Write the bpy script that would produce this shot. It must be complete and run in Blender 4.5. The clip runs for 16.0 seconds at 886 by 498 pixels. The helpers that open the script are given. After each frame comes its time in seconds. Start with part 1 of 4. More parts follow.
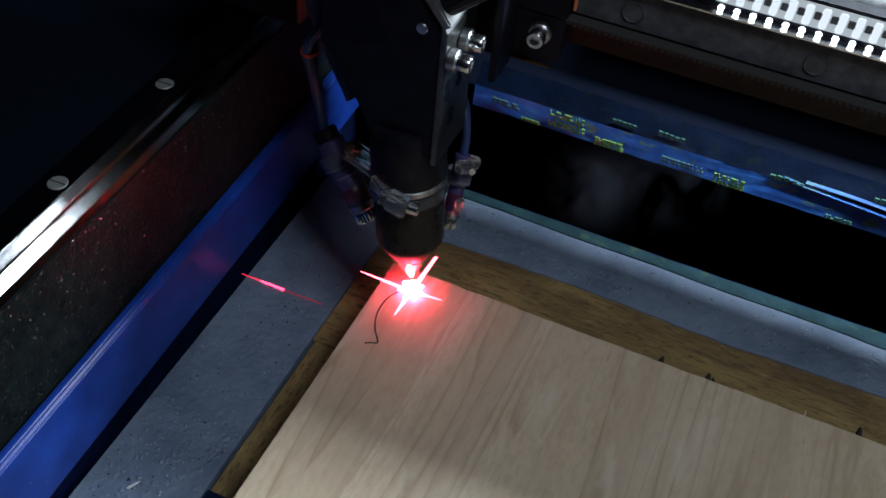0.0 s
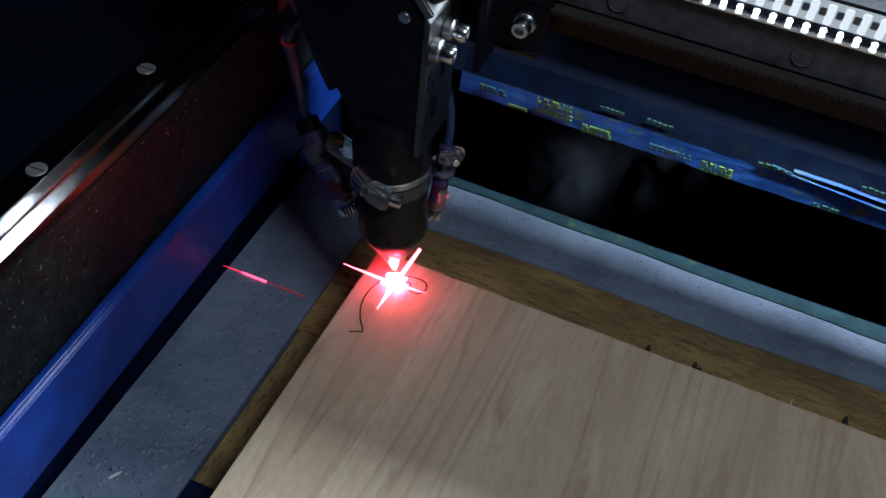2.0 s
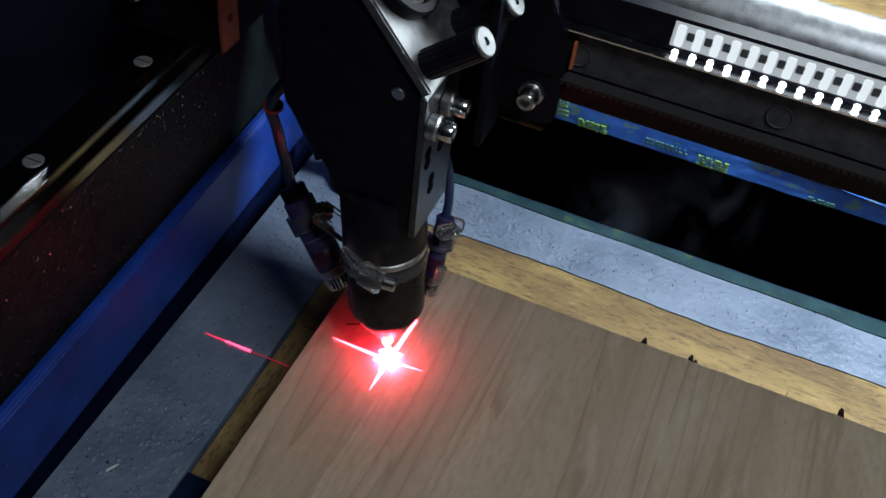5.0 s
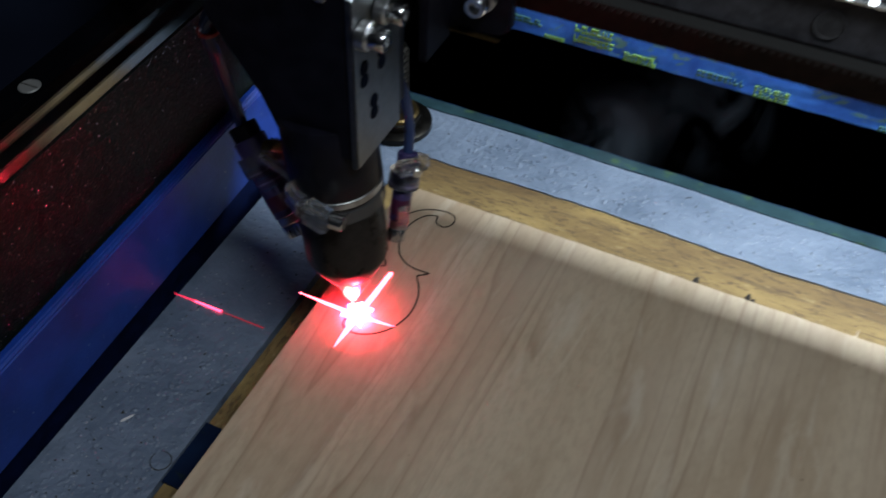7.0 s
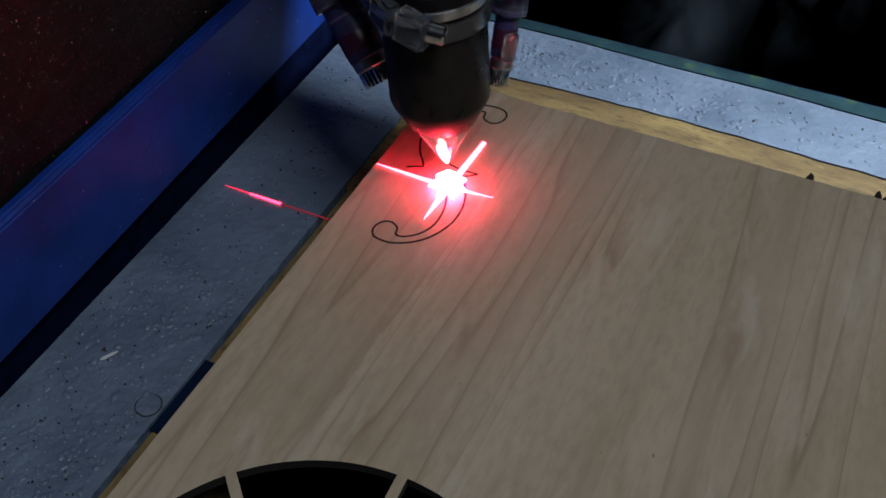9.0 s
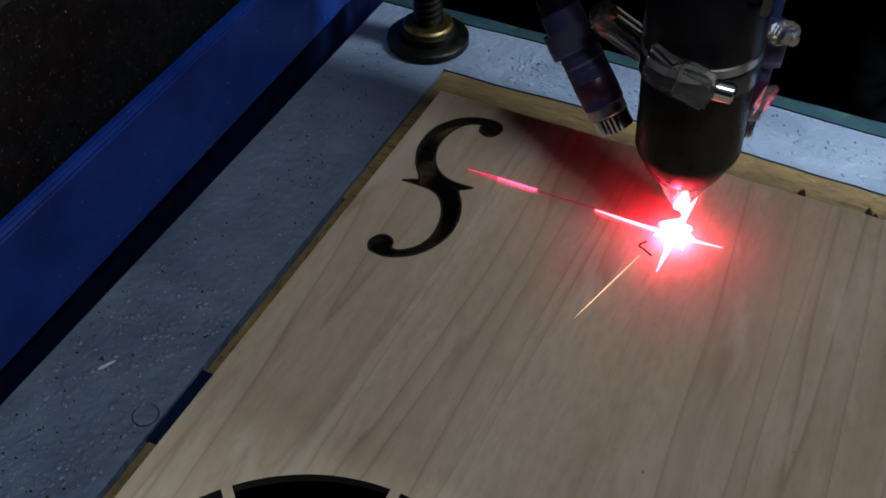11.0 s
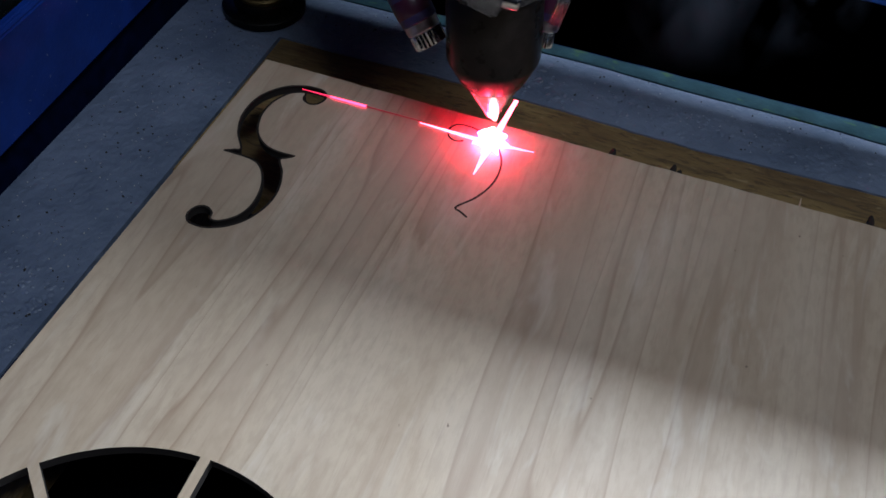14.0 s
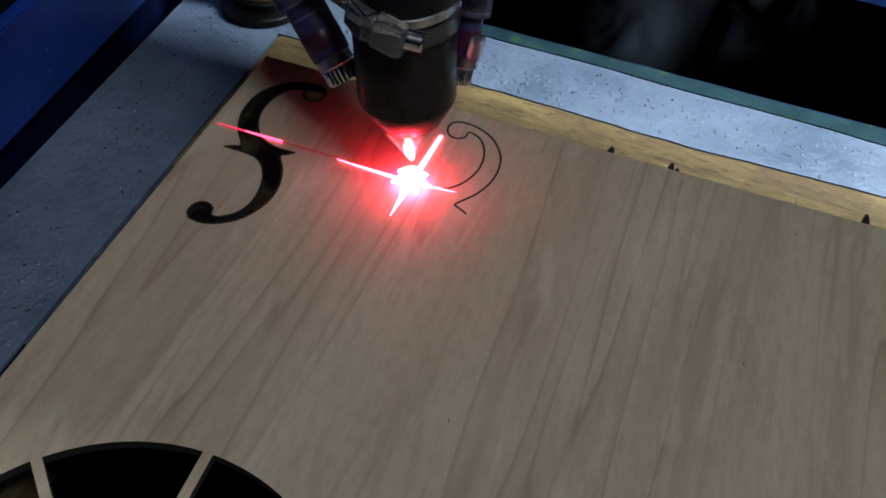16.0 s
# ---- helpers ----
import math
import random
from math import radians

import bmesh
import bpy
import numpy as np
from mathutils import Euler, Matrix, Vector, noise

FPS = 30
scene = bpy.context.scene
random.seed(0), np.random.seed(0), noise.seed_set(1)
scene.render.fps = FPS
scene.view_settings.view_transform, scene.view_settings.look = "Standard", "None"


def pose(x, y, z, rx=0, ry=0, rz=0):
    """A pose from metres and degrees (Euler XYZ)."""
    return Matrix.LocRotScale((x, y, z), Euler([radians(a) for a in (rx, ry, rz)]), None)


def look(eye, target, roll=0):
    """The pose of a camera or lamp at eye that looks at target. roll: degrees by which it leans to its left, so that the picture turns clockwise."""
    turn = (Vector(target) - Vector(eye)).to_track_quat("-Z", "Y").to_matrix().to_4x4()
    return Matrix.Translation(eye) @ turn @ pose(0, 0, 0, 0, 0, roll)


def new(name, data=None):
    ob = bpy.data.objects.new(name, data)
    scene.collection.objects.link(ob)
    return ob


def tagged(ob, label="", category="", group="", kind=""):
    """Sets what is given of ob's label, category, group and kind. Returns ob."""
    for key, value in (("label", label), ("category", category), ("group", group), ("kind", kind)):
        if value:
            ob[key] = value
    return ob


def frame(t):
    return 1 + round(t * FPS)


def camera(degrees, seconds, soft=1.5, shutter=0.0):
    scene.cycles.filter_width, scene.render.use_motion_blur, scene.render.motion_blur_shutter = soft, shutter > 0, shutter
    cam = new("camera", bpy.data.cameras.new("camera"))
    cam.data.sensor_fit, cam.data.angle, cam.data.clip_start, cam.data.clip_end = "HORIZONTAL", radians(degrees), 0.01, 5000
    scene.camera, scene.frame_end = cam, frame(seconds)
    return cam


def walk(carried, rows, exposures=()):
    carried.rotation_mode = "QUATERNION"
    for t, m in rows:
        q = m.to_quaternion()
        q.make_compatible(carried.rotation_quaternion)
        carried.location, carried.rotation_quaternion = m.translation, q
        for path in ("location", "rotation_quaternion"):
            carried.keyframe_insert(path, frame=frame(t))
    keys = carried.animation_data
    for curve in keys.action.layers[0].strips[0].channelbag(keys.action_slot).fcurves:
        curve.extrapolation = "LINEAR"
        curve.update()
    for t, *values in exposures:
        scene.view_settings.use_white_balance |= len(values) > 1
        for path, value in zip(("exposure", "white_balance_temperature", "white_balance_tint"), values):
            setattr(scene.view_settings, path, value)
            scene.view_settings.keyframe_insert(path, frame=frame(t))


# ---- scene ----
cam = camera(50.0, 16.0, soft=1.6, shutter=0.5)
PATH = [
    (0, (0.115, -0.27, 0.302), (-0.347, 1.073, -1.106), 6.4),
    (0.5, (0.115, -0.269, 0.302), (-0.337, 1.073, -1.11), 6.7),
    (1, (0.118, -0.268, 0.301), (-0.331, 1.073, -1.113), 6.6),
    (1.5, (0.118, -0.268, 0.299), (-0.327, 1.073, -1.117), 6.7),
    (2, (0.115, -0.267, 0.3), (-0.315, 1.068, -1.125), 7.3),
    (2.5, (0.116, -0.268, 0.299), (-0.317, 1.067, -1.125), 7.3),
    (3, (0.117, -0.268, 0.299), (-0.315, 1.068, -1.125), 7.3),
    (3.5, (0.119, -0.269, 0.298), (-0.319, 1.07, -1.122), 7.2),
    (4, (0.116, -0.268, 0.299), (-0.308, 1.069, -1.127), 7.6),
    (6.5, (0.118, -0.272, 0.288), (-0.326, 1.065, -1.132), 6.5),
    (6.8, (0.131, -0.265, 0.275), (-0.371, 1.026, -1.167), 3.5),
    (7, (0.1298, -0.2601, 0.2642), (-0.4102, 0.9985, -1.16), 2.4),
    (7.2, (0.122, -0.258, 0.249), (-0.466, 1.008, -1.183), 0.5),
    (7.5, (0.116, -0.246, 0.225), (-0.478, 1.0, -1.223), 0.2),
    (8, (0.109, -0.244, 0.188), (-0.522, 1.033, -1.215), 0.4),
    (8.5, (0.112, -0.242, 0.19), (-0.495, 1.023, -1.234), -0.1),
    (8.7, (0.114, -0.243, 0.19), (-0.49, 1.024, -1.235), -0.2),
    (10.8, (0.117, -0.24, 0.195), (-0.493, 1.023, -1.231), 0.1),
    (11, (0.115, -0.241, 0.196), (-0.481, 1.021, -1.236), 0.4),
    (11.5, (0.12, -0.239, 0.193), (-0.416, 1.035, -1.252), 2.0),
    (12, (0.129, -0.234, 0.197), (-0.349, 1.046, -1.263), 1.6),
    (12.5, (0.136, -0.232, 0.203), (-0.291, 1.05, -1.271), 1.8),
    (13, (0.138, -0.234, 0.202), (-0.268, 1.054, -1.273), 2.9),
    (13.5, (0.138, -0.235, 0.202), (-0.257, 1.05, -1.278), 3.7),
    (14, (0.138, -0.235, 0.201), (-0.243, 1.057, -1.277), 4.7),
    (14.5, (0.138, -0.235, 0.201), (-0.23, 1.058, -1.28), 5.2),
    (15, (0.138, -0.236, 0.201), (-0.225, 1.058, -1.281), 5.5),
    (15.5, (0.137, -0.236, 0.201), (-0.22, 1.057, -1.283), 5.7),
    (16, (0.136, -0.237, 0.202), (-0.226, 1.057, -1.279), 5.5),
]
walk(cam, [(t, look(e, a, r)) for t, e, a, r in PATH], exposures=[(0.0, 0.18, 6450, 10), (2.5, 0.08, 6350, 10), (4.2, 0.0, 6600, 10), (6.3, 0.32, 6800, 10), (7.0, 0.3, 6800, 10), (7.5, 0.3, 6800, 10), (8.1, 0.1, 6650, 10), (10.8, 0.05, 6550, 10), (12.0, 0.06, 6500, 10), (13.0, 0.1, 6150, 14), (15.0, 0.02, 6150, 17), (16.0, 0.1, 6500, 10)])

# ---- world and lamps ----
world = bpy.data.worlds.new("workshop_air")
scene.world = world
world.use_nodes = True
world.node_tree.nodes["Background"].inputs[0].default_value = (0.35, 0.5, 0.9, 1)
world.node_tree.nodes["Background"].inputs[1].default_value = 0.003


def strip_lamp(name, place, target, sx, sy, watts, colour):
    data = bpy.data.lights.new(name, "AREA")
    data.shape, data.size, data.size_y, data.energy, data.color = "RECTANGLE", sx, sy, watts, colour
    ob = new(name, data)
    ob.matrix_world = look(place, target)
    return ob


# the tube lamp behind the gantry, under the open lid
strip_lamp("lid_lamp", (0.410, 0.108, 0.265), (0.410, 0.050, 0.0), 0.62, 0.032, 4.7, (0.80, 0.93, 1.02))
# an unseen lamp added above and right of the bed for the room light
strip_lamp("room_light_lamp", (0.47, -0.36, 0.95), (0.18, -0.1, 0.0), 0.36, 0.2, 4.4, (0.82, 0.93, 1.02))

# ---- materials ----


def material(name, base, rough=0.5, metal=0.0, spec=0.5):
    m = bpy.data.materials.new(name)
    m.use_nodes = True
    b = m.node_tree.nodes["Principled BSDF"]
    b.inputs["Base Color"].default_value = (*base, 1)
    b.inputs["Roughness"].default_value = rough
    b.inputs["Metallic"].default_value = metal
    b.inputs["Specular IOR Level"].default_value = spec
    return m


def node(m, kind, **values):
    n = m.node_tree.nodes.new(kind)
    for key, value in values.items():
        n.inputs[key.replace("_", " ")].default_value = value
    return n


def link(m, a, b):
    m.node_tree.links.new(a, b)


def coords(m, scale):
    t, mp = node(m, "ShaderNodeTexCoord"), node(m, "ShaderNodeMapping")
    mp.inputs["Scale"].default_value = scale
    link(m, t.outputs["Object"], mp.inputs["Vector"])
    return mp.outputs["Vector"]


def noise_of(m, vec, scale, detail=4.0, rough=0.6, distort=0.0):
    n = node(m, "ShaderNodeTexNoise", Scale=scale, Detail=detail, Roughness=rough, Distortion=distort)
    link(m, vec, n.inputs["Vector"])
    return n.outputs["Fac"]


def ramp(m, fac, stops):
    r = node(m, "ShaderNodeValToRGB")
    e = r.color_ramp.elements
    while len(e) < len(stops):
        e.new(0.5)
    for k, (p, c) in zip(e, stops):
        k.position, k.color = p, (*c, 1)
    link(m, fac, r.inputs["Fac"])
    return r.outputs["Color"]


def mixed(m, fac, a, b, how="MIX"):
    n = node(m, "ShaderNodeMix")
    n.data_type, n.blend_type = "RGBA", how
    for sock, v in ((n.inputs["Factor"], fac), (n.inputs["A"], a), (n.inputs["B"], b)):
        if isinstance(v, float):
            sock.default_value = v
        elif isinstance(v, tuple):
            sock.default_value = (*v, 1)
        else:
            link(m, v, sock)
    return n.outputs["Result"]


def to_base(m, colour):
    link(m, colour, m.node_tree.nodes["Principled BSDF"].inputs["Base Color"])


def to_rough(m, fac, lo, hi):
    r = node(m, "ShaderNodeMapRange", To_Min=lo, To_Max=hi)
    link(m, fac, r.inputs["Value"])
    link(m, r.outputs["Result"], m.node_tree.nodes["Principled BSDF"].inputs["Roughness"])


def to_bump(m, fac, strength, dist):
    b = node(m, "ShaderNodeBump", Strength=strength, Distance=dist)
    link(m, fac, b.inputs["Height"])
    link(m, b.outputs["Normal"], m.node_tree.nodes["Principled BSDF"].inputs["Normal"])


def plywood():
    m = material("birch_plywood", (0.5, 0.36, 0.24), 0.55)
    v = coords(m, (1, 0.07, 1))
    broad = noise_of(m, v, 38, 3, 0.55, 0.6)
    lines = noise_of(m, coords(m, (1, 0.045, 1)), 120, 4, 0.62, 1.4)
    pores = noise_of(m, coords(m, (1, 0.06, 1)), 900, 3, 0.6)
    cloud = noise_of(m, coords(m, (1, 0.5, 1)), 22, 3, 0.5)
    spots = noise_of(m, coords(m, (1, 0.6, 1)), 330, 2, 0.5)
    c = ramp(m, broad, [(0.3, (0.38, 0.288, 0.20)), (0.5, (0.44, 0.342, 0.242)), (0.72, (0.505, 0.410, 0.302))])
    here = noise_of(m, coords(m, (1, 0.12, 1)), 26, 2, 0.5)
    year = noise_of(m, coords(m, (1, 0.055, 1)), 36, 2.5, 0.5, 0.35)
    many = node(m, "ShaderNodeMath")
    many.operation = "MULTIPLY"
    link(m, year, many.inputs[0])
    many.inputs[1].default_value = 9.0
    turn = node(m, "ShaderNodeMath")
    turn.operation = "FRACT"
    link(m, many.outputs[0], turn.inputs[0])
    thin = ramp(m, turn.outputs[0], [(0.0, (0.04, 0.04, 0.04)), (0.40, (0.0, 0.0, 0.0)), (0.82, (0.20, 0.20, 0.20)), (0.94, (0.60, 0.60, 0.60)), (1.0, (0.04, 0.04, 0.04))])
    vein = mixed(m, ramp(m, here, [(0.38, (0.12, 0.12, 0.12)), (0.58, (1.0, 1.0, 1.0))]), (0.0, 0.0, 0.0), thin)
    c = mixed(m, vein, c, (0.21, 0.125, 0.078))
    c = mixed(m, ramp(m, lines, [(0.30, (0.16, 0.16, 0.16)), (0.44, (0, 0, 0))]), c, (0.29, 0.20, 0.13))
    mottle = noise_of(m, coords(m, (1, 0.35, 1)), 420, 3, 0.6)
    c = mixed(m, ramp(m, mottle, [(0.38, (0.35, 0.35, 0.35)), (0.56, (0, 0, 0))]), c, (0.33, 0.25, 0.17))
    c = mixed(m, ramp(m, pores, [(0.25, (0.35, 0.35, 0.35)), (0.45, (0, 0, 0))]), c, (0.27, 0.19, 0.13))
    c = mixed(m, ramp(m, cloud, [(0.45, (0, 0, 0)), (0.8, (0.4, 0.4, 0.4))]), c, (0.56, 0.47, 0.38))
    pale = noise_of(m, coords(m, (1, 0.22, 1)), 75, 4, 0.65, 0.6)
    c = mixed(m, ramp(m, pale, [(0.56, (0, 0, 0)), (0.72, (0.5, 0.5, 0.5))]), c, (0.60, 0.53, 0.44))
    c = mixed(m, ramp(m, spots, [(0.20, (0.8, 0.8, 0.8)), (0.25, (0, 0, 0))]), c, (0.12, 0.08, 0.05))
    to_base(m, c)
    to_rough(m, lines, 0.36, 0.6)
    to_bump(m, pores, 0.25, 0.0003)
    return m


def table_paint():
    m = material("grey_hammered_paint", (0.3, 0.33, 0.36), 0.45)
    v = coords(m, (1, 1, 1))
    big = noise_of(m, v, 45, 4, 0.6)
    fine = noise_of(m, v, 520, 3, 0.6)
    c = ramp(m, big, [(0.3, (0.09, 0.12, 0.175)), (0.7, (0.16, 0.20, 0.275))])
    c = mixed(m, ramp(m, fine, [(0.20, (0.8, 0.8, 0.8)), (0.27, (0, 0, 0))]), c, (0.05, 0.05, 0.05))
    to_base(m, c)
    to_rough(m, big, 0.30, 0.5)
    to_bump(m, noise_of(m, v, 300, 2, 0.5), 0.9, 0.0012)
    return m


def old_board(name="scorched_brown_board", along=(0.12, 1, 1)):
    m = material(name, (0.22, 0.15, 0.07), 0.7)
    v = coords(m, along)
    grain = noise_of(m, v, 260, 5, 0.65, 0.5)
    big = noise_of(m, coords(m, (0.5, 1, 1)), 30, 3, 0.6)
    c = ramp(m, big, [(0.32, (0.11, 0.064, 0.022)), (0.66, (0.27, 0.180, 0.063))])
    c = mixed(m, ramp(m, grain, [(0.36, (0.6, 0.6, 0.6)), (0.46, (0, 0, 0))]), c, (0.06, 0.036, 0.015))
    flake = noise_of(m, coords(m, tuple(min(1.0, 2.2 * a) for a in along)), 620, 4, 0.7, 0.4)
    c = mixed(m, ramp(m, flake, [(0.36, (0.85, 0.85, 0.85)), (0.47, (0, 0, 0))]), c, (0.06, 0.034, 0.014))
    c = mixed(m, ramp(m, flake, [(0.60, (0, 0, 0)), (0.72, (0.45, 0.45, 0.45))]), c, (0.40, 0.30, 0.15))
    to_base(m, c)
    to_bump(m, mixed(m, 0.5, grain, flake), 0.9, 0.0014)
    return m


def blue_paint():
    m = material("blue_enamel", (0.012, 0.05, 0.42), 0.4)
    v = coords(m, (1, 1, 1))
    c = ramp(m, noise_of(m, v, 40, 5, 0.65), [(0.3, (0.003, 0.022, 0.17)), (0.75, (0.010, 0.055, 0.36))])
    c = mixed(m, ramp(m, noise_of(m, v, 420, 2, 0.5), [(0.72, (0, 0, 0)), (0.78, (0.6, 0.6, 0.6))]), c, (0.4, 0.45, 0.5))
    to_base(m, c)
    to_bump(m, noise_of(m, v, 600, 2, 0.5), 0.25, 0.0004)
    return m


def black_metal(name="black_anodised_metal", base=(0.004, 0.004, 0.0075), rough=0.36, speck=0.0):
    m = material(name, base, rough, 0.0, 0.09 if speck else 0.13)
    v = coords(m, (1, 1, 1))
    n = noise_of(m, v, 160, 4, 0.6)
    c = ramp(m, n, [(0.3, tuple(0.6 * x for x in base)), (0.75, tuple(1.7 * x for x in base))])
    if speck:
        c = mixed(m, ramp(m, noise_of(m, v, 900, 2, 0.5), [(0.66, (0, 0, 0)), (0.72, (speck, speck, speck))]), c, (0.3, 0.26, 0.22))
        to_bump(m, noise_of(m, v, 520, 3, 0.6), 0.8, 0.0007)
    to_base(m, c)
    to_rough(m, n, rough - 0.1, rough + 0.14)
    return m


def steel(name="worn_steel", base=(0.55, 0.56, 0.58), rough=0.28, worn=0.55):
    m = material(name, base, rough, 1.0)
    v = coords(m, (1, 1, 1))
    n = noise_of(m, v, 300, 4, 0.65)
    to_base(m, ramp(m, n, [(0.25, tuple(worn * x for x in base)), (0.65, base)]))
    to_rough(m, n, rough - 0.08, rough + 0.2)
    return m


def oily_rail():
    m = material("oily_rail_steel", (0.2, 0.2, 0.2), 0.18, 1.0)
    n = noise_of(m, coords(m, (1, 0.25, 1)), 110, 4, 0.6)
    to_base(m, ramp(m, n, [(0.3, (0.16, 0.16, 0.16)), (0.7, (0.34, 0.34, 0.34))]))
    to_rough(m, n, 0.12, 0.2)
    return m


def tape_material(name, lo, hi, print_colour, amount, spec=0.5):
    m = material(name, lo, 0.45, 0.0, spec)
    v = coords(m, (1, 1, 1))
    c = ramp(m, noise_of(m, v, 70, 4, 0.6), [(0.3, lo), (0.7, hi)])
    c = mixed(m, ramp(m, noise_of(m, coords(m, (0.6, 1, 1)), 210, 2, 0.5), [(0.6, (0, 0, 0)), (0.68, (amount, amount, amount))]), c, print_colour)
    to_base(m, c)
    to_bump(m, noise_of(m, v, 240, 3, 0.6), 0.4, 0.0006)
    return m


def glowing(name, colour, strength):
    m = material(name, (0.02, 0.02, 0.02), 0.5)
    b = m.node_tree.nodes["Principled BSDF"]
    b.inputs["Emission Color"].default_value = (*colour, 1)
    b.inputs["Emission Strength"].default_value = strength
    return m


def clear_plastic(name, tint, rough=0.12):
    m = material(name, tint, rough)
    b = m.node_tree.nodes["Principled BSDF"]
    b.inputs["Transmission Weight"].default_value = 0.96
    b.inputs["IOR"].default_value = 1.46
    return m


PLY, TABLE, BOARD, BLUE = plywood(), table_paint(), old_board(), blue_paint()
BLUEDARK = black_metal("gap_shade_blue", (0.002, 0.005, 0.026), 0.5)
BOARD_LONG = old_board("scorched_brown_plank", (1, 0.12, 1))
BLACK = black_metal()
BLACKGLOSS = black_metal("black_glossy_sleeve", (0.016, 0.013, 0.012), 0.28)
PANEL = black_metal("sooty_black_panel", (0.0055, 0.0085, 0.0085), 0.40, 0.25)
VOID = material("matt_black_interior", (0.004, 0.006, 0.013), 0.9, 0.0, 0.03)
STEEL, CHROME = steel(), steel("polished_steel", (0.75, 0.76, 0.78), 0.16)
DARKSTEEL = steel("oily_dark_steel", (0.032, 0.03, 0.028), 0.36)
RAILGREY = black_metal("grey_rail_steel", (0.052, 0.052, 0.060), 0.36)
RAILDARK = black_metal("dark_rail_plug", (0.05, 0.05, 0.055), 0.4)
ALU = steel("brushed_aluminium", (0.24, 0.245, 0.25), 0.46)
BRASS = steel("greasy_brass", (0.20, 0.14, 0.06), 0.36)
BRASS_DIM = material("dull_tan_metal", (0.16, 0.11, 0.06), 0.45, 0.4)
RUBBER = material("black_belt_rubber", (0.012, 0.012, 0.012), 0.75)
TAPEBLUE = tape_material("blue_masking_tape", (0.02, 0.12, 0.56), (0.06, 0.26, 0.85), (0.18, 0.36, 0.16), 0.7)
TAPEGREEN = tape_material("aged_blue_green_tape", (0.010, 0.026, 0.032), (0.024, 0.056, 0.070), (0.045, 0.085, 0.035), 0.8, 0.15)
# darker copies of the blue tape: fold and crease tones put in as colour
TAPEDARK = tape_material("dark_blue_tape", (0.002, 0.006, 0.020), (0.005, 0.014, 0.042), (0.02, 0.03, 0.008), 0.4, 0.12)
TAPEMID = tape_material("creased_blue_tape", (0.012, 0.06, 0.25), (0.03, 0.13, 0.42), (0.10, 0.2, 0.1), 0.5, 0.3)
PRINT = material("yellow_green_tape_print", (0.12, 0.26, 0.06), 0.5)
PRINTDIM = material("faded_green_tape_print", (0.035, 0.11, 0.085), 0.5)
CHAR = material("charred_kerf", (0.012, 0.008, 0.006), 0.85)
# glow of the dots reflected along the strip's lower lip
LED = glowing("led_reflection_glow", (0.82, 0.92, 1.0), 7.0)
LEDBAR = glowing("white_led_bar", (0.80, 0.91, 1.0), 0.85)
LEDGLOW = glowing("glowing_led_board", (0.78, 0.90, 1.0), 0.42)
SPARK_WAY = Vector((-0.27, -0.96, 0.02))
FLAME = glowing("cutting_flare", (1.0, 0.014, 0.060), 235.0)
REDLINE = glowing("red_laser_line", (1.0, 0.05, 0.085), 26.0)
CLEAR = clear_plastic("clear_plastic", (0.9, 0.92, 0.97), 0.05)
WIRE = material("dark_blue_wire", (0.02, 0.04, 0.12), 0.4)
REDWIRE = material("red_cable_sheath", (0.5, 0.04, 0.02), 0.4)
LABELRED = material("dark_red_label", (0.05, 0.010, 0.03), 0.35)
# the violet is blue reflection put into the dark modules' colour
LABELDARK = material("violet_black_label", (0.04, 0.03, 0.10), 0.35)
WHITEPRINT = material("white_label_print", (0.6, 0.58, 0.6), 0.5)
PALELINE = material("dim_violet_print", (0.12, 0.10, 0.22), 0.4)
MIRROR = material("gold_mirror_face", (0.9, 0.86, 0.74), 0.12, 1.0)
SPECK = material("grey_debris", (0.34, 0.35, 0.37), 0.5)
# black crumbs; also the dark of slots, holes and the plug's rim
SPECKDARK = material("black_debris_and_shade", (0.02, 0.018, 0.015), 0.8)

# ---- builders ----


def part(name, bm, mat, parent=None, label=""):
    me = bpy.data.meshes.new(name)
    bm.normal_update()
    bm.to_mesh(me)
    bm.free()
    me.materials.append(mat)
    ob = new(name, me)
    ob.parent = parent
    if label:
        tagged(ob, label)
    return ob


def smooth(ob, angle=35):
    for p in ob.data.polygons:
        p.use_smooth = True
    ob.data.set_sharp_from_angle(angle=radians(angle))
    return ob


def box(x0, x1, y0, y1, z0, z1, bevel=0.0004, bm=None):
    bm = bm or bmesh.new()
    m = Matrix.LocRotScale(((x0 + x1) / 2, (y0 + y1) / 2, (z0 + z1) / 2), None, (x1 - x0, y1 - y0, z1 - z0))
    made = bmesh.ops.create_cube(bm, size=1, matrix=m)
    if bevel:
        edges = list({e for v in made["verts"] for e in v.link_edges})
        bmesh.ops.bevel(bm, geom=edges, offset=bevel, segments=2, affect="EDGES", clamp_overlap=True)
    return bm


def lathe(profile, a=(0, 0, 0), b=(0, 0, 1), n=40, bm=None, ripple=None):
    """A body turned round the line a to b; profile: radius, distance along it."""
    bm = bm or bmesh.new()
    a, way = Vector(a), (Vector(b) - Vector(a)).normalized()
    turn = way.to_track_quat("Z", "Y").to_matrix()
    rings = []
    for r, h in profile:
        ring = []
        for k in range(n):
            q = r * (1 if not ripple or k % 2 else ripple)
            p = Vector((q * math.cos(2 * math.pi * k / n), q * math.sin(2 * math.pi * k / n), h))
            ring.append(bm.verts.new(a + turn @ p))
        rings.append(ring)
    for lo, hi in zip(rings, rings[1:]):
        for k in range(n):
            bm.faces.new((lo[k], lo[(k + 1) % n], hi[(k + 1) % n], hi[k]))
    bm.faces.new(rings[0][::-1])
    bm.faces.new(rings[-1])
    return bm


